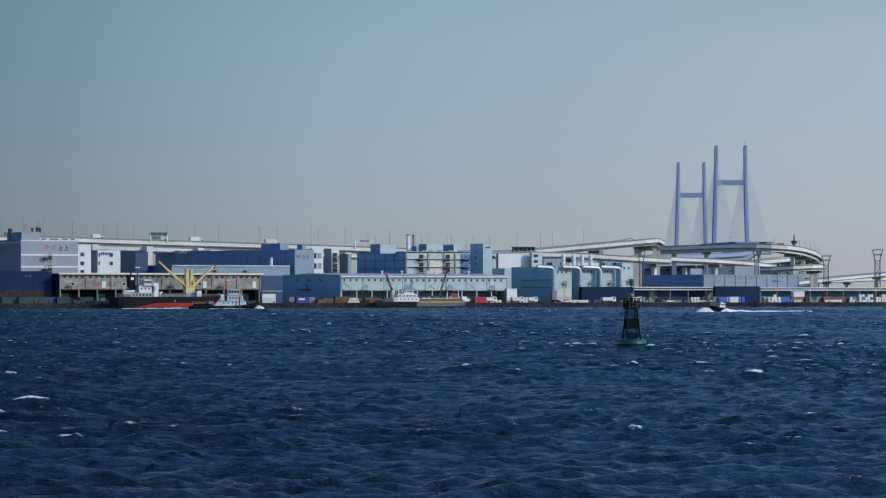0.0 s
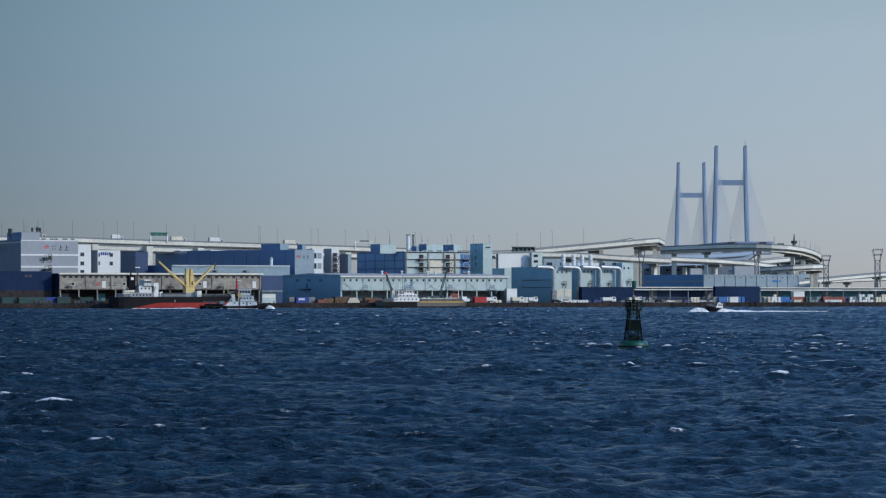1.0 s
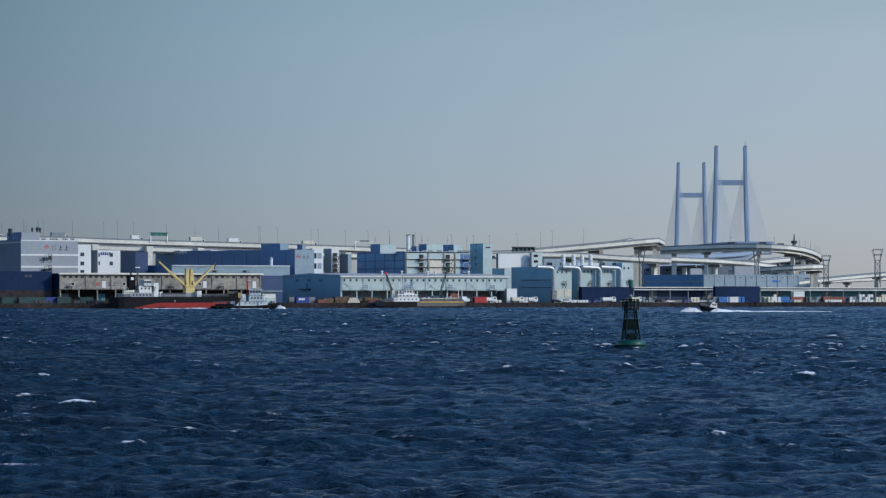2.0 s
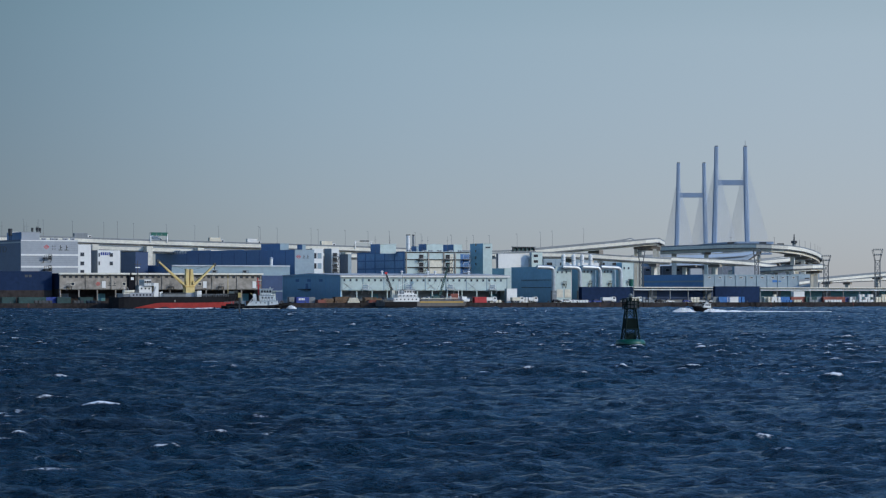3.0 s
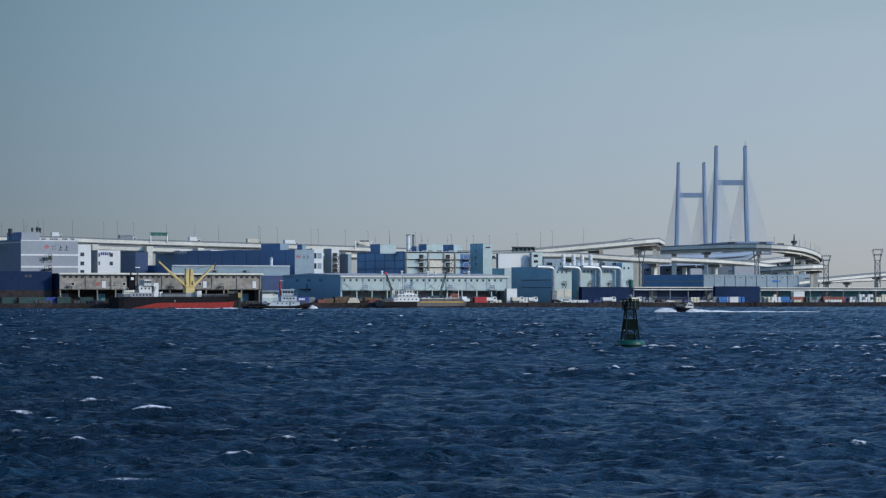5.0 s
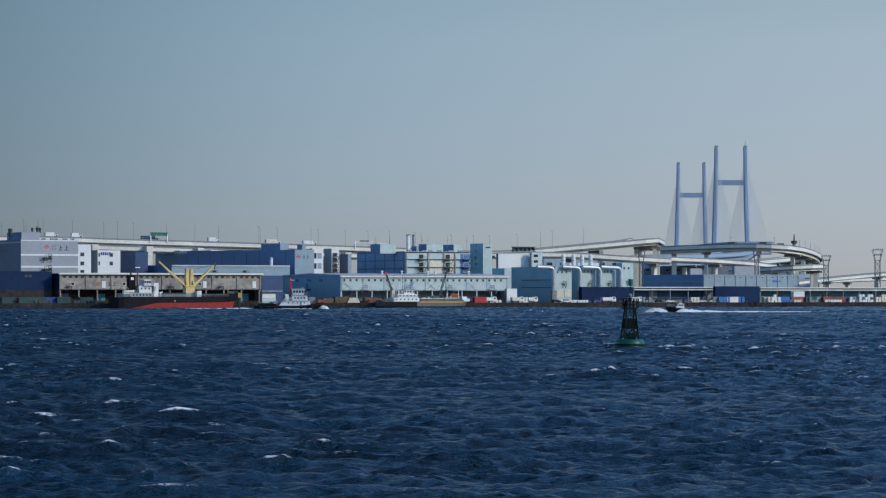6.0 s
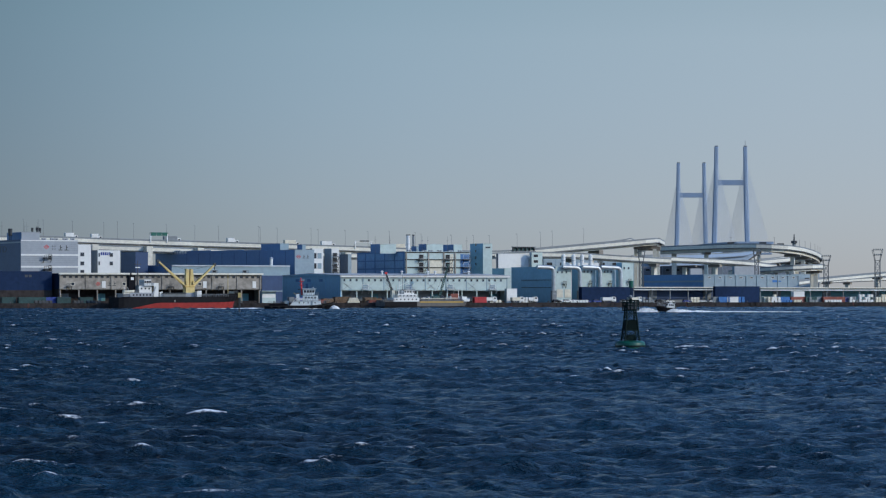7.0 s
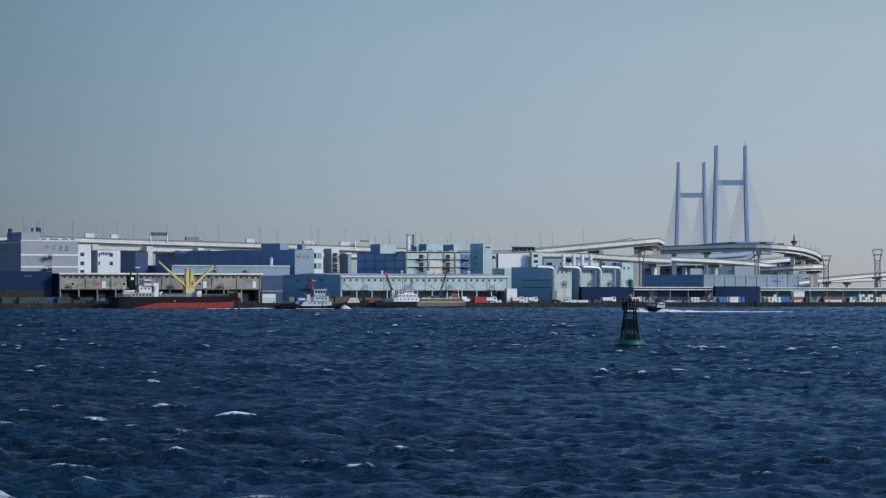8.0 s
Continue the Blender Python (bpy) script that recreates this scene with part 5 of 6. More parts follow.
    part("engine_box", box(X(795), -1.6, 3.6, X(808), 1.6, 6.2), M_CRUST, b, "dark red machinery box")
    ship_rail(b, X(669), X(692), -4.1, 2.7, 8)
    ship_rail(b, X(692), X(734), -3.9, 4.4, 14)
    return b


def quay_crane(u, v, foot, tip, material, label, head=None):
    """A small crawler crane with a lattice jib; foot and tip in metres from its base."""
    b = thing("crawler_crane", quay(u, v), label, "crane", "crawler cranes on the quay")
    part("track", box(-2, -1.8, 0, 2, -1.0, 0.9), M_DKSTEEL, b)
    part("track", box(-2, 1.0, 0, 2, 1.8, 0.9), M_DKSTEEL, b)
    bm = box(-2.2, -1.3, 0.95, 1.6, 1.3, 3.0)
    bmesh.ops.bevel(bm, geom=bm.edges[:], offset=0.12, segments=1, affect="EDGES")
    part("house", bm, material, b)
    part("cab", box(0.6, -1.5, 1.2, 2.0, -0.2, 3.3), M_GLASS, b)
    a, t = Vector(foot), Vector(tip)
    d = (t - a).normalized()
    s1, s2 = Vector((-d.z, 0, d.x)) * 0.45, Vector((0, 0.45, 0))
    for o in (s1 + s2, s1 - s2, -s1 + s2, -s1 - s2):
        part("jib_chord", tube(bmesh.new(), a + o, t + o * 0.4, 0.12, 0.1, 5), material, b)
    n = 10
    bm = bmesh.new()
    for i in range(n):
        p, q = a.lerp(t, i / n), a.lerp(t, (i + 1) / n)
        f = 1 if i % 2 else -1
        for o in (s2, -s2):
            tube(bm, p + (s1 * f + o) * (1 - 0.6 * i / n), q + (-s1 * f + o) * (1 - 0.6 * (i + 1) / n), 0.08, 0.08, 4)
    part("jib_lacing", bm, material, b)
    part("jib_head", box(t.x - 0.5, -0.5, t.z - 0.4, t.x + 0.5, 0.5, t.z + 0.6), head or material, b)
    part("hoist_wire", tube(bmesh.new(), t, (t.x, 0, 2.5), 0.04, 0.04, 4), M_DKSTEEL, b)
    part("pendant", tube(bmesh.new(), (-2, 0, 3), t, 0.04, 0.04, 4), M_DKSTEEL, b)


quay_crane(206.6, 6, (0.5, 0, 2.0), (5.1, 0, 16.97), M_GREENJIB, "dark green crawler crane with raised lattice jib")
quay_crane(184.8, 6, (0.5, 0, 2.0), (-3.9, 0, 13.31), M_DKSTEEL, "dark crawler crane with a red jib head", M_REDP)


def slab(points, y0, y1):
    """A side profile in x and z between two planes across."""
    bm = prism(points, y1 - y0)
    bmesh.ops.translate(bm, verts=bm.verts, vec=(0, y0, 0))
    return bm


def tug():
    b = thing("tugboat", pose(0, 0, 0), "harbour tug with pale superstructure and red mast under way", "tugboat")
    part("hull", loft(28.6, 9, [(-1, 0.8), (0.6, 0.95), (1.3, 1.0)], bow=0.42, rake=1.5, sheer=1.5, stern=0.2), M_BLACK, b)
    part("fender", loft(28.9, 9.5, [(0.85, 1.0), (1.2, 1.0)], bow=0.42, rake=0.6, sheer=1.2, stern=0.2), M_RUBBER, b)
    part("bulwark", box(2.0, -4.45, 1.304, 9.6, -4.35, 2.0), M_BLACK, b)
    part("bulwark", box(2.0, 4.35, 1.304, 9.6, 4.45, 2.0), M_BLACK, b)
    dh = part("deckhouse", slab([(10.2, 1.304), (23.2, 1.304), (22.8, 3.1), (12.6, 3.1)], -3.9, 3.9), M_TUG, b)
    for x in (14.2, 16.0, 17.8, 20.6):
        part("porthole", tube(bmesh.new(), (x, -3.96, 2.4), (x, -3.904, 2.4), 0.26, 0.26, 10), M_GLASS, dh)
    part("door", box(18.8, -3.95, 1.35, 19.6, -3.904, 2.95), M_GREYBLUE, dh)
    part("boat_deck", box(12.2, -4.2, 3.104, 23.0, 4.2, 3.25), M_GREY, b)
    up = part("upper_house", slab([(15.6, 3.254), (22.0, 3.254), (21.6, 5.4), (15.6, 5.4)], -3.0, 3.0), M_TUG, b)
    cabin_windows(up, 16.2, 21.2, -3.0, 4.1, 4, 0.7, 0.65)
    part("bridge_deck", box(15.2, -3.4, 5.404, 22.2, 3.4, 5.55), M_GREY, b)
    wh = part("wheelhouse", slab([(15.9, 5.554), (20.3, 5.554), (20.7, 7.9), (15.7, 7.9)], -2.3, 2.3), M_TUG, b)
    for i in range(4):
        part("window", box(16.1 + 1.12 * i, -2.36, 6.45, 17.0 + 1.12 * i, -2.304, 7.45), M_GLASS, wh)
    for y in (-1.5, 0.1):
        part("window", box(20.45, y, 6.5, 20.66, y + 1.4, 7.4), M_GLASS, wh)
    part("wheelhouse_roof", box(15.3, -2.7, 7.904, 21.1, 2.7, 8.1), M_TUG, b)
    part("searchlight", tube(bmesh.new(), (19.6, -1.2, 8.45), (20.1, -1.2, 8.45), 0.3, 0.36, 10), M_STEEL, b)
    part("mast", tube(bmesh.new(), (15.2, 0, 5.4), (14.8, 0, 12.6), 0.42, 0.22, 8), M_REDP, b, "red mast")
    for z, w in ((9.4, 1.9), (10.9, 1.3)):
        part("yard", box(14.2, -w, z, 15.9, w, z + 0.25), M_REDP, b, "red yard")
    part("radar", box(15.0, -1.1, 11.5, 16.4, 1.1, 11.75), M_WHITE, b)
    for y in (-2.2, 2.2):
        fu = part("funnel", slab([(13.0, 3.254), (14.4, 3.254), (14.1, 6.0), (12.9, 6.0)], y - 0.6, y + 0.6), M_TUG, b)
        part("funnel_top", box(12.9, y - 0.55, 6.004, 14.05, y + 0.55, 6.4), M_BLACK, fu)
    part("gangway", slab([(10.4, 1.4), (10.8, 1.4), (13.4, 4.6), (13.0, 4.6)], -4.1, -3.3), M_WHITE, b, "white sloping stair")
    part("towing_winch", tube(bmesh.new(), (24.6, -1.2, 2.6), (24.6, 1.2, 2.6), 0.7, 0.7, 12), M_DKSTEEL, b)
    part("tow_hook", box(6.4, -0.6, 1.304, 7.8, 0.6, 2.9), M_DKSTEEL, b)
    part("capstan", tube(bmesh.new(), (4.2, -1.5, 1.304), (4.2, -1.5, 2.5), 0.5, 0.4, 10), M_DKSTEEL, b)
    part("deck_locker", box(8.2, -2.6, 1.304, 9.8, 2.6, 3.2), M_GREYBLUE, b)
    part("monitor", tube(bmesh.new(), (12.9, -1.2, 5.4), (11.9, -1.2, 6.4), 0.2, 0.15, 6), M_YELLOW, b, "yellow fire monitor")
    ship_rail(b, 1.5, 9.6, -4.1, 2.0, 6)
    ship_rail(b, 12.4, 22.8, -4.1, 3.25, 10)
    ship_rail(b, 15.4, 22.0, -3.3, 5.55, 7)
    ship_rail(b, 23.4, 26.8, -2.6, 1.9, 4, 0.5)
    for i in range(8):
        x = 3 + 3 * i
        part("tyre_fender", tube(bmesh.new(), (x, -4.85, 0.75), (x, -4.55, 0.75), 0.5, 0.5, 12), M_RUBBER, b)
    return b


def launch():
    b = thing("motor_launch", pose(0, 0, 0), "small dark launch with white cabin running fast", "boat")
    part("hull", loft(8.0, 2.6, [(-0.4, 0.7), (0.5, 0.9), (1.3, 1.0)], bow=0.55, rake=1.5, sheer=0.45), M_BLACK, b)
    part("rubbing_strake", loft(8.05, 2.7, [(1.1, 1.0), (1.22, 1.0)], bow=0.55, rake=0.4, sheer=0.4), M_HULL, b)
    part("foredeck", slab([(3.9, 1.304), (6.9, 1.5), (6.7, 1.7), (3.9, 1.7)], -0.8, 0.8), M_HULL, b)
    c = part("cabin", slab([(0.7, 1.304), (3.6, 1.304), (3.5, 2.0), (3.0, 2.95), (0.9, 2.95), (0.7, 2.2)], -0.95, 0.95), M_WHITE, b)
    for sgn in (-1, 1):
        for i in range(3):
            part("window", box(1.05 + 0.66 * i, sgn * 0.97 - 0.015, 2.15, 1.6 + 0.62 * i, sgn * 0.97 + 0.015, 2.7), M_GLASS, c)
    part("windscreen", slab([(3.54, 2.05), (3.6, 2.05), (3.1, 2.85), (3.04, 2.85)], -0.8, 0.8), M_GLASS, c)
    part("cabin_roof", box(0.6, -1.1, 2.954, 3.3, 1.1, 3.08), M_WHITE, b)
    part("roof_locker", box(1.4, -0.5, 3.084, 2.4, 0.5, 3.5), M_WHITE, b)
    part("mast", tube(bmesh.new(), (2.7, 0, 3.08), (2.5, 0, 5.9), 0.1, 0.06, 6), M_DKSTEEL, b)
    part("yard", box(2.5, -0.5, 4.6, 2.66, 0.5, 4.72), M_DKSTEEL, b)
    part("engine_cover", box(0.12, -0.8, 1.304, 0.66, 0.8, 1.9), M_HULLGREY, b)
    ship_rail(b, 3.9, 6.6, -0.95, 1.4, 5, 0.35)
    ship_rail(b, 3.9, 6.6, 0.95, 1.4, 5, 0.35)
    for c in b.children_recursive:
        c.data.transform(Matrix.Diagonal((0.92, 0.92, 0.82, 1)))
    return b


def foam_heap(rng, n, sx, sy, sz, cx=0.0, cy=0.0, z=0.0, r=0.35):
    """A clump of small uneven lumps of broken water, joined."""
    bm = bmesh.new()
    for i in range(n):
        a, q = rng.random() * 6.283, math.sqrt(rng.random())
        x, y = cx + sx * q * math.cos(a), cy + sy * q * math.sin(a)
        h = sz * (1 - q * q) * rng.random()
        s = r * (0.5 + rng.random())
        m = Matrix.Translation((x, y, z + h)) @ Matrix.Diagonal((s * 1.7, s * 1.3, s * (0.5 + 0.5 * rng.random()), 1)) @ Matrix.Rotation(rng.random() * 3, 4, "Z")
        bmesh.ops.create_icosphere(bm, subdivisions=1, radius=1.0, matrix=m)
    return bm


def wake(name, label, pieces, seed):
    rng = random.Random(seed)
    b = thing(name, pose(0, 0, 0), label, "wake", kind="stuff")
    for nm, n, sx, sy, sz, cx, cy, r in pieces:
        part(nm, foam_heap(rng, n, sx, sy, sz, cx, cy, 0.1, r), M_FOAM, b, smooth=True)
    return b


def buoy():
    b = thing("light_buoy", pose(0, 0, 0), "dark green lattice light buoy floating on the water", "buoy")
    bm = bmesh.new()
    lv = [(-0.9, 1.2), (-0.5, 1.66), (0.45, 1.68), (0.68, 1.6), (0.8, 1.35), (0.84, 0.9)]
    rings = [[bm.verts.new((r * math.cos(i * math.tau / 36), r * math.sin(i * math.tau / 36), z)) for i in range(36)] for z, r in lv]
    for p, q in zip(rings, rings[1:]):
        for i in range(36):
            bm.faces.new((p[i], p[(i + 1) % 36], q[(i + 1) % 36], q[i]))
    bm.faces.new(rings[-1])
    bm.faces.new(rings[0][::-1])
    part("float", bm, M_GREEN, b, "green painted round float", smooth=True)
    part("fender_ring", tube(bmesh.new(), (0, 0, 0.12), (0, 0, 0.3), 1.74, 1.74, 36), M_GREENDK, b)
    lo, hi, top = 0.93, 0.54, 4.35
    corners = [(1, 1), (1, -1), (-1, -1), (-1, 1)]
    at = lambda c, z: Vector((c[0], c[1], 0)) * (lo + (hi - lo) * (z - 0.8) / (top - 0.8)) * 0.92 + Vector((0, 0, z))
    for c in corners:
        part("leg", tube(bmesh.new(), at(c, 0.75), at(c, 5.2), 0.085, 0.075, 8), M_GREENDK, b)
    for z0, z1 in ((0.85, 2.0), (3.25, 4.35)):
        for i in range(4):
            bm = bmesh.new()
            c, d = corners[i], corners[(i + 1) % 4]
            tube(bm, at(c, z0), at(d, z1), 0.045, 0.045, 6)
            tube(bm, at(d, z0), at(c, z1), 0.045, 0.045, 6)
            tube(bm, at(c, z1), at(d, z1), 0.05, 0.05, 6)
            part("brace", bm, M_GREENDK, b)
    for i in range(4):
        bm = bmesh.new()
        c, d = corners[i], corners[(i + 1) % 4]
        q = [bm.verts.new(p) for p in (at(c, 2.0), at(d, 2.0), at(d, 3.2), at(c, 3.2))]
        f = bm.faces.new(q)
        bmesh.ops.solidify(bm, geom=[f], thickness=0.04)
        part("panel", bm, M_GREENDK, b, "dark solid panel")
    part("battery_box", box(-0.45, -0.45, 0.85, 0.45, 0.45, 1.5), M_GREENDK, b)
    plat = part("platform", tube(bmesh.new(), (0, 0, 5.1), (0, 0, 5.2), 1.0, 1.0, 24), M_GREENDK, b)
    for i in range(14):
        a = i * math.tau / 14
        part("cage_bar", tube(bmesh.new(), (0.92 * math.cos(a), 0.92 * math.sin(a), 4.25), (0.96 * math.cos(a), 0.96 * math.sin(a), 5.45), 0.05, 0.05, 6), M_GREENDK, plat)
    for z in (4.25, 4.8, 5.42):
        bm = bmesh.new()
        rings = []
        for i in range(28):
            a = i * math.tau / 28
            rings.append([bm.verts.new(((0.95 + 0.05 * math.cos(e)) * math.cos(a), (0.95 + 0.05 * math.cos(e)) * math.sin(a), z + 0.05 * math.sin(e)))
                          for e in (0, 1.05, 2.09, 3.14, 4.19, 5.24)])
        for p, q in zip(rings, rings[1:] + rings[:1]):
            for i in range(6):
                bm.faces.new((p[i], q[i], q[(i + 1) % 6], p[(i + 1) % 6]))
        bmesh.ops.recalc_face_normals(bm, faces=bm.faces)
        part("cage_ring", bm, M_GREENDK, plat)
    part("solar_panel", bx(bmesh.new(), -0.5, -0.03, 4.4, 0.5, 0.03, 5.05, pose(0, -0.8, 0)), M_DKSTEEL, plat)
    lamp = part("lantern", tube(bmesh.new(), (0, 0, 5.2), (0, 0, 5.55), 0.22, 0.2, 14), M_GREENDK, b)
    bm = bmesh.new()
    bmesh.ops.create_uvsphere(bm, u_segments=14, v_segments=10, radius=0.24, matrix=Matrix.Translation((0, 0, 5.78)))
    part("lens", bm, M_CGREY, lamp, "pale lantern lens", smooth=True)
    part("mast", tube(bmesh.new(), (0.05, 0, 5.2), (0.05, 0, 6.9), 0.05, 0.05, 8), M_GREENDK, b)
    part("top_mark", tube(bmesh.new(), (0.05, 0, 6.85), (0.05, 0, 7.62), 0.27, 0.27, 16), M_GREEN, b, "green can top mark")
    return b


coaster()
gravel_carrier()
tug_boat, launch_boat, light_buoy = tug(), launch(), buoy()
launch_wake = wake("launch_wake", "white spray and trailing wake of the launch", (
    ("bow_spray", 900, 4.0, 1.2, 1.5, 10.2, 0.6, 0.11), ("bow_spray", 420, 2.6, 0.9, 0.9, 7.4, -1.5, 0.11), ("side_wash", 900, 2.6, 0.6, 1.15, 1.0, 1.8, 0.10), ("stern_wash", 1300, 4.4, 1.3, 0.8, -2.2, 0, 0.12),
    ("trail", 900, 6, 1.3, 0.45, -8, 0.3, 0.15), ("trail", 475, 8, 1.6, 0.2, -20, 0.8, 0.17), ("trail", 280, 9, 2.0, 0.15, -34, 1.5, 0.13)), 3)
tug_wake = wake("tug_wake", "white bow wave and thin wake of the tug", (
    ("bow_wave", 330, 2.0, 2.2, 1.3, 28.4, -1.0, 0.17), ("side_wash", 160, 8, 0.5, 0.15, 16, -5.0, 0.13), ("trail", 260, 7, 1.6, 0.3, -5, 0, 0.15), ("trail", 150, 9, 2.0, 0.1, -19, 0, 0.14)), 4)


# ---- goods and vehicles on the quay ----
CONTAINER_MESH = {}


def container_body(length):
    """Corrugated steel box; one mesh for each length."""
    if length not in CONTAINER_MESH:
        bm = bx(bmesh.new(), 0.1, -1.16, 0.12, length - 0.1, 1.16, 2.5)
        n = int(length / 0.6)
        for i in range(n):
            x = 0.2 + i * (length - 0.4) / n
            for y in (-1.2, 1.164):
                bx(bm, x, y, 0.16, x + 0.3, y + 0.036, 2.45)
        me = bpy.data.meshes.new("body")
        bm.to_mesh(me)
        bm.free()
        CONTAINER_MESH[length] = me
    return CONTAINER_MESH[length]


def container(u, v, length, paint, label, level=0, turn=0):
    b = thing("shipping_container", quay(u, v, LAND + 0.1 + 2.62 * level, turn), label, "container", "containers on the quay")
    me = container_body(length).copy()
    me.materials.append(paint)
    body = new("body", me)
    body.parent = b
    for x in (0, length - 0.15):
        for y in (-1.22, 1.07):
            part("corner_post", box(x, y, 0, x + 0.15, y + 0.15, 2.6), paint, b)
    for y in (-1.22, 1.07):
        part("rail", box(0.154, y, 2.504, length - 0.154, y + 0.15, 2.6), paint, b)
        part("rail", box(0.154, y, 0, length - 0.154, y + 0.15, 0.116), paint, b)
    door = part("door", box(length - 0.09, -1.1, 0.13, length + 0.02, 1.1, 2.48), paint, b)
    for y in (-0.7, -0.3, 0.3, 0.7):
        part("lock_rod", tube(bmesh.new(), (length + 0.05, y, 0.15), (length + 0.05, y, 2.45), 0.03, 0.03, 5), M_STEEL, door)
    return b


PAINTS = ((M_CBLUE, "blue"), (M_CRUST, "rust red"), (M_CGREEN, "faded green"), (M_CGREY, "grey"), (M_WHITE, "white"), (M_CREAM, "cream"), (M_CNAVY, "navy"), (M_CRED, "bright red"))
for u, v, length, k, level in (((4.9, 14, 6.06, 2, 0), (11.7, 12, 12.2, 2, 0), (21.9, 14, 12.2, 6, 0), (28.9, 12, 6.06, 2, 0), (29.5, 18, 6.06, 0, 0), (40, 15, 6.06, 2, 0), (138, 8, 6.06, 6, 0), (144.4, 9, 3, 3, 0), (224.9, 7, 6.06, 7, 0), (137, 14, 6.06, 3, 0), (378.8, 10, 6.06, 5, 0), (381.7, 8, 3, 4, 0), (386.3, 9, 6.06, 0, 0), (393.8, 10, 12.2, 1, 0), (395.1, 10, 6.06, 4, 1), (401.4, 9, 6.06, 2, 0), (405.2, 11, 6.06, 3, 0), (411.2, 9, 12.2, 1, 0), (420.4, 10, 6.06, 6, 0), (423.6, 10, 6.06, 3, 0), (428.4, 12, 3, 4, 0), (452.5, 9, 12.2, 1, 0), (352.9, 8, 6.06, 0, 0), (357.5, 8, 6.06, 4, 0), (350.5, 9, 3, 3, 0), (363.3, 12, 6.06, 0, 0))):
    container(u, v, length, PAINTS[k][0], PAINTS[k][1] + " steel shipping container on the quay", level)


def bale_stack(u, v, n, rows, material, label, rng):
    """Wrapped cargo bales in rows, uneven on top."""
    b = thing("bale_stack", quay(u, v, LAND + 0.02), label, "bale stack", "bale stacks on the quay")
    for r in range(rows):
        for i in range(n):
            if r and rng.random() < 0.3:
                continue
            bm = box(0, 0, 0, 1.5, 1.4, 1.25)
            bmesh.ops.bevel(bm, geom=bm.edges[:], offset=0.18, segments=2, affect="EDGES")
            bmesh.ops.transform(bm, matrix=pose(i * 1.62 + 0.12 * rng.random(), 0.2 * rng.random(), r * 1.27, 0, 0, rng.uniform(-4, 4)), verts=bm.verts)
            part("bale", bm, material, b)


bale_rng = random.Random(21)
# western bales take dark steel: the quay's shade is in their colour
for u, n, rows, m, nm in ((425.5, 2, 2, M_WHITE, "white"), (430.9, 5, 3, M_WHITE, "white"), (440.3, 8, 3, M_CREAM, "cream"), (380.0, 3, 3, M_CREAM, "cream"),
                          (383.8, 3, 2, M_WHITE, "white"), (387.0, 4, 1, M_CBLUE, "blue"), (411.5, 6, 1, M_WHITE, "white"), (355.7, 7, 2, M_CBLUE, "blue"),
                          (394.2, 3, 1, M_CREAM, "cream"), (336.3, 4, 2, M_CREAM, "cream"), (269.3, 9, 1, M_WHITE, "white"), (312.2, 3, 2, M_CGREY, "grey"),
                          (402.7, 3, 2, M_CGREY, "grey"), (232.7, 4, 1, M_CREAM, "cream"), (247.9, 4, 2, M_WHITE, "white"), (17.5, 5, 1, M_DKSTEEL, "dark grey"), (34.8, 3, 1, M_DKSTEEL, "dark grey"), (40.7, 4, 1, M_DKSTEEL, "dark grey")):
    bale_stack(u, 7, n, rows, m, nm + " wrapped bales stacked on the quay", bale_rng)
bl = thing("lettered_board", quay(139.0, 6.7, LAND + 1.0), "white lettering board on a navy container", "sign")
for i in range(4):
    part("lettering", box(i * 0.75, -0.1, 0.3, i * 0.75 + 0.55, -0.05, 1.2), M_WHITE, bl)
part("backing", box(-0.3, -0.045, 0, 3.3, 0.02, 1.5), M_CNAVY, bl)


def log_pile(u, v, n, r, length, material, label):
    b = thing("timber_stack", quay(u, v, LAND + 0.1), label, "timber stack", "timber stacks on the quay")
    for row in range(3):
        for i in range(n - row):
            x = (i + row * 0.5) * 2 * r + r
            part("log", tube(bmesh.new(), (x, -length / 2, r + row * r * 1.74), (x, length / 2, r + row * r * 1.74), r, r * 0.94, 9), material, b)


def slab_pile(u, v, w, h, material, label, rng):
    b = thing("plank_stack", quay(u, v, LAND + 0.1), label, "plank stack", "plank stacks on the quay")
    z = 0.0
    while z < h:
        t = 0.25 + 0.15 * rng.random()
        o = rng.random() * 0.3
        part("plank_layer", box(o, -1.5 - o, z, w - 0.3 + o, 1.5, z + t - 0.02), material, b)
        z += t


rng = random.Random(8)
for x, w in ((150.8, 5), (156.2, 4), (159.4, 5), (170.8, 6), (175.9, 5)):
    slab_pile(x, 8, w, 1.6 + rng.random() * 0.9, M_BROWN, "brown stack of planks on the quay", rng)
log_pile(162.1, 7, 7, 0.42, 3, M_CREAM, "stack of pale logs on the quay")
for x in (147.2, 171.8, 191.2, 199.6):
    slab_pile(x, 6, 4, 1.2, M_CRUST, "rusty steel plate stack on the quay", rng)

# site hut by the tug's berth
hut = shell("site_hut", "pale site hut with a flat roof", 123, 10, 6.4, 2.8, 4.95, M_PALEBLUE, M_SLATE, parapet=0.2, category="hut")
on_front(hut, "band", 0, 6, 2.4, 4.0, M_WHITE, 0.1, "white wall band")
part("canopy", box(-1, -2, 5.2, 9, 0.2, 5.45), M_PALEBLUE, hut)

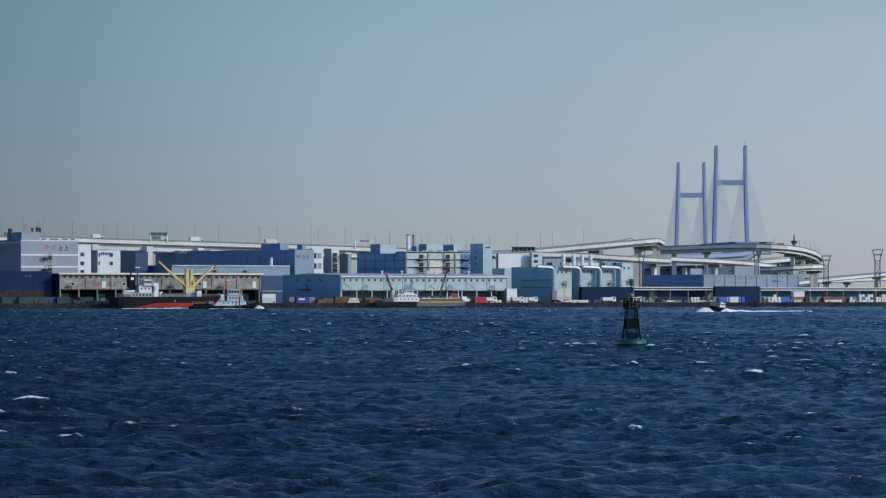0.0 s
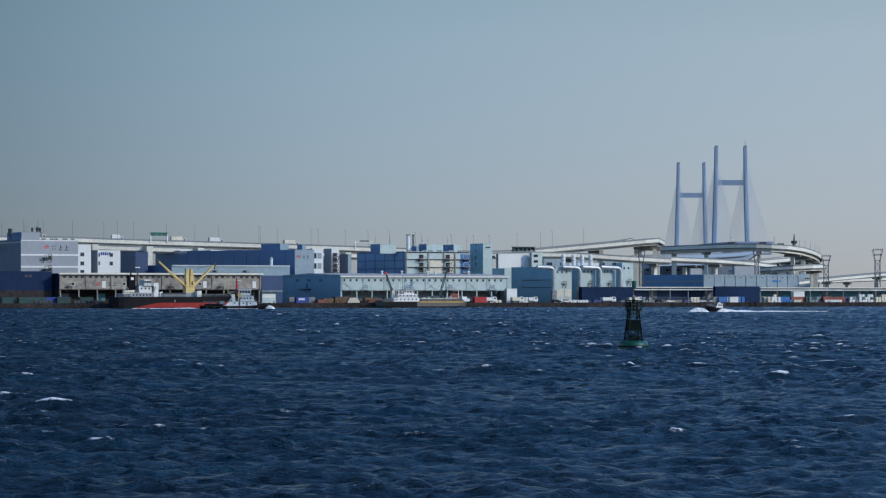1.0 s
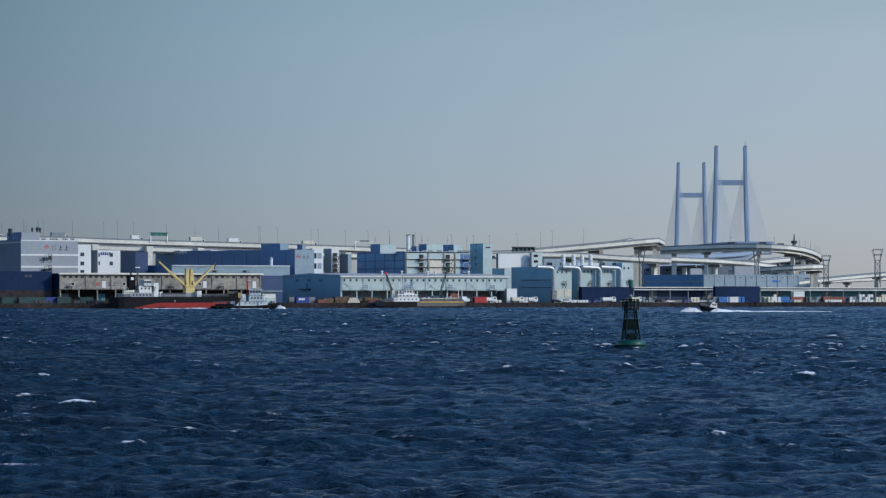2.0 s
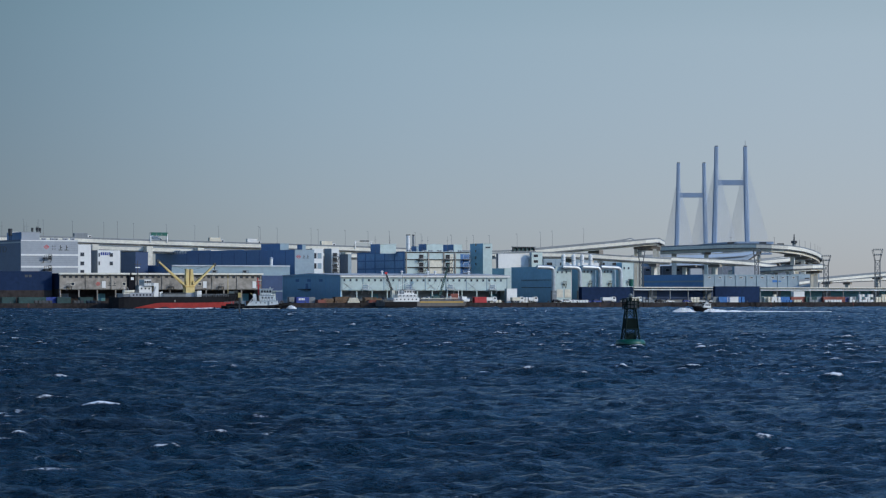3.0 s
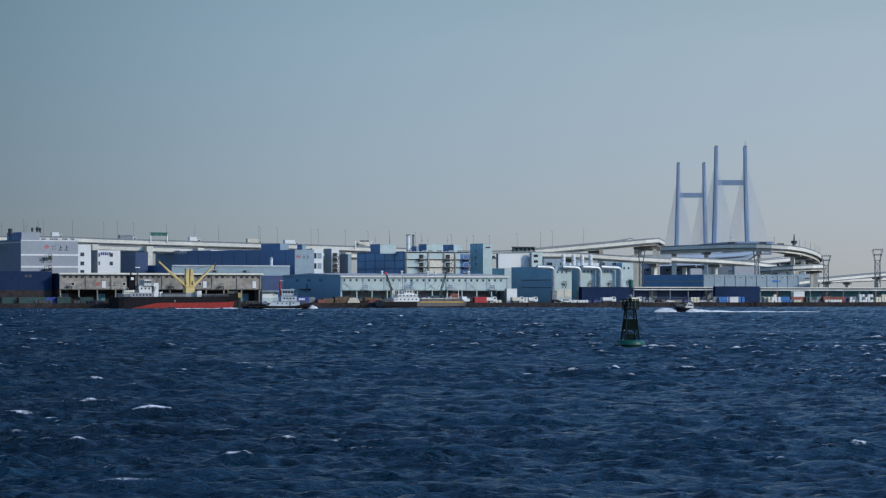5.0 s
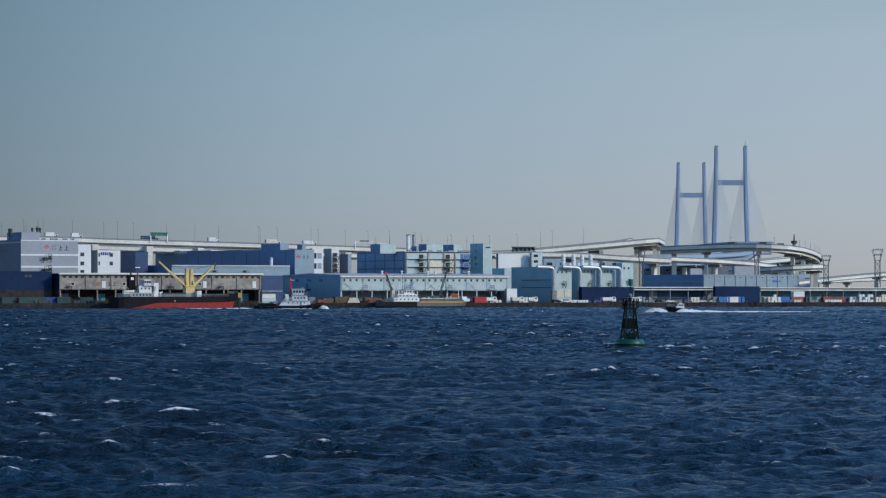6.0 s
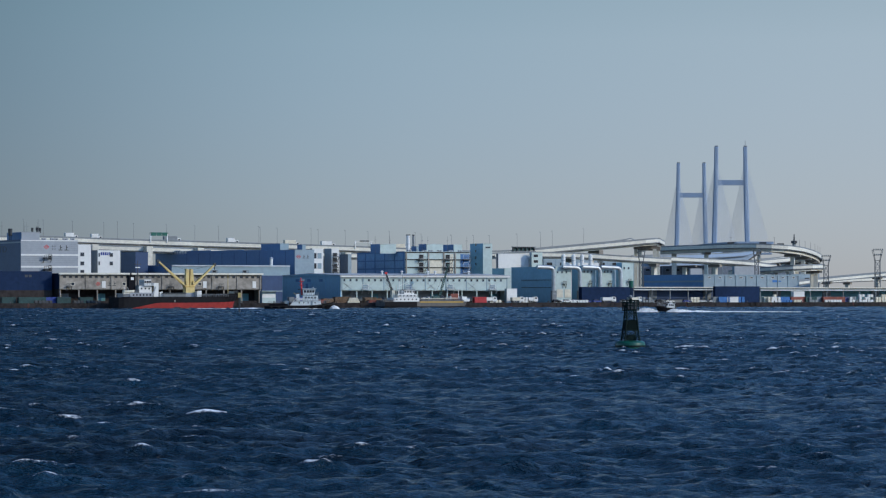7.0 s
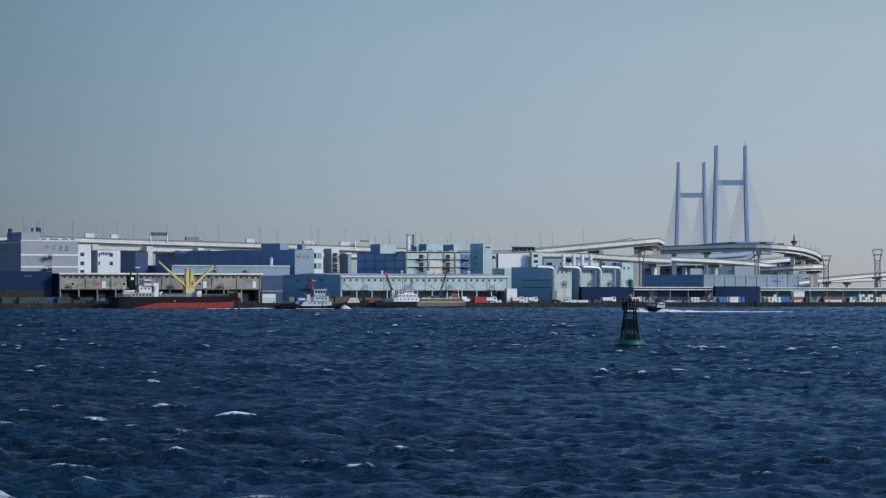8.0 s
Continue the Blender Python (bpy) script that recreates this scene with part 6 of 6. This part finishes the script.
car_paints = ((M_WHITE, "white"), (M_WHITE, "white"), (M_STEEL, "silver"), (M_CGREY, "grey"), (M_BLACK, "black"), (M_CNAVY, "dark blue"))
u = 265.3
while u < 351.1:
    p, nm = rng.choice(car_paints)
    v = 7 + 3 * rng.random()
    if rng.random() < 0.06:
        lorry(quay(u, v, LAND + 0.02), 7.0, rng.choice((M_WHITE, M_CREAM, M_CGREY)), "small box lorry parked on the quay", "lorries on the quay", 1.5)
        u += 9
    elif rng.random() < 0.85:
        car(quay(u, v, LAND + 0.02), p, nm + " car parked on the quay", "cars on the quay")
        u += 5.2
    else:
        u += 4
for x, length, body in ((230.7, 6.0, M_WHITE), (244.5, 6.0, M_CREAM), (252.8, 4.8, M_WHITE)):
    lorry(quay(x, 8, LAND + 0.02), length, body, "pale box lorry parked on the quay", "lorries on the quay", 1.5)

# bollards and tyre fenders along the quay edge
bol = thing("bollard", quay(-40, 1.2, LAND), "dark iron mooring bollard", "bollard", "bollards on the quay")
part("post", tube(bmesh.new(), (0, 0, 0), (0, 0, 0.6), 0.25, 0.2, 10), M_DKSTEEL, bol)
part("head", tube(bmesh.new(), (0, 0, 0.604), (0, 0, 0.85), 0.38, 0.3, 10), M_DKSTEEL, bol)
fen = thing("quay_fender", quay(-36, -0.25, 0), "black rubber fender on the quay wall", "fender", "fenders on the quay")
part("rubber_block", box(-0.2, 0.04, 0.3, 0.2, 0.246, 2.2), M_RUBBER, fen)
part("face_plate", box(-0.25, -0.02, 0.6, 0.25, 0.036, 2.0), M_DARKCONC, fen)
for i in range(1, 34):
    copy_thing(bol, quay(-40 + 15 * i, 1.2, LAND))
    copy_thing(fen, quay(-36 + 15 * i, -0.25, 0))


lad = thing("quay_ladder", quay(-33, -0.12, 0), "rusty steel ladder on the quay wall", "ladder", "ladders on the quay")
for x in (-0.25, 0.21):
    part("rail", box(x, 0, 0.2, x + 0.04, 0.06, LAND + 0.1), M_CRUST, lad)
for k in range(6):
    part("rung", box(-0.21, 0.01, 0.35 + 0.3 * k, 0.21, 0.05, 0.39 + 0.3 * k), M_CRUST, lad)
tyre = thing("tyre_fender", quay(-30, -0.2, 1.0), "old black tyre hung on the quay wall", "tyre", "tyres on the quay")
part("tyre", tube(bmesh.new(), (0, -0.12, 0), (0, 0.14, 0), 0.5, 0.5, 14), M_RUBBER, tyre)
part("chain", box(-0.04, 0.1, 0.5, 0.04, 0.16, LAND - 0.9), M_DKSTEEL, tyre)
for i in range(1, 44):
    if i % 4 == 0:
        copy_thing(lad, quay(-33 + 11.4 * i, -0.12, 0))
    copy_thing(tyre, quay(-30 + 11.4 * i + 2.5 * math.sin(i * 2.3), -0.2, 1.0))


def motions():
    """All that moves: the water's waves, the vessels with their wakes, the buoy and the traffic."""
    walk(sea_swell, [(t, pose(1.6 * (t - 4), -2.9 * (t - 4), -0.25)) for t in (0, 2, 4, 6, 8)])
    walk(sea_chop, [(t, pose(-0.5 * (t - 4), -3.3 * (t - 4), -0.23)) for t in (0, 2, 4, 6, 8)])
    tug_rows = [(t, pose(-103.3 + 4.38 * t, 1283, 0.05 * math.sin(t * 2), 0, 0.4 * math.sin(t * 1.7), 2)) for t in range(9)]
    walk(tug_boat, tug_rows)
    walk(tug_wake, [(t, pose(-103.3 + 4.38 * t, 1283, 0, 0, 0, 2)) for t in (0, 4, 8)])
    run = ((0, 93.0, 1066, 222), (0.5, 92.5, 1063, 216), (1, 91.4, 1060, 210), (1.5, 90.2, 1058, 205), (3, 86.6, 1052, 197), (4.5, 82.0, 1048, 193), (6, 77.3, 1046, 191), (7, 74.0, 1045, 190), (8, 70.7, 1044, 189))
    rows, foam_rows = [], []
    for t, x, y, a in run:
        c, s = math.cos(radians(a)), math.sin(radians(a))
        rows.append((t, pose(x - 3.2 * c, y - 3.2 * s, 0.35 + 0.12 * math.sin(t * 4.1), 0, -3 + 1.2 * math.sin(t * 3.3), a)))
        foam_rows.append((t, pose(x - 3.2 * c, y - 3.2 * s, 0.0, 0, 0, a)))
    walk(launch_boat, rows)
    walk(launch_wake, foam_rows)
    walk(light_buoy, [(t, pose(x * 0.952, 358, z + 0.1, 0, r, 12)) for t, x, z, r in (
        (0, 22.5, 0.12, -0.3), (0.5, 22.62, -0.06, 0.2), (1, 22.7, -0.08, 0.4), (1.5, 22.55, 0.12, -0.2), (2.2, 22.4, 0.0, -0.6), (3, 22.35, 0.1, 0.3),
        (3.5, 22.45, -0.06, 0.3), (4, 22.45, -0.06, 0.2), (4.5, 22.4, 0.1, 0.5), (5.2, 22.3, 0.0, 0.2), (6, 22.25, 0.1, 0.8), (6.5, 22.25, -0.06, 0.6), (7, 22.35, -0.06, 0.2), (7.5, 22.35, -0.04, -0.1), (8, 22.3, 0.05, 0.3))])
    for s0, ob in trucks:
        side = 4 if ob.name.startswith("lorry") else 5
        speed = TRUCK_SPEED * (1.15 if ob["label"].startswith("dark") else 1.0)
        walk(ob, [(t, along(s0 + speed * t, side, 0.02)) for t in range(9)])


motions()
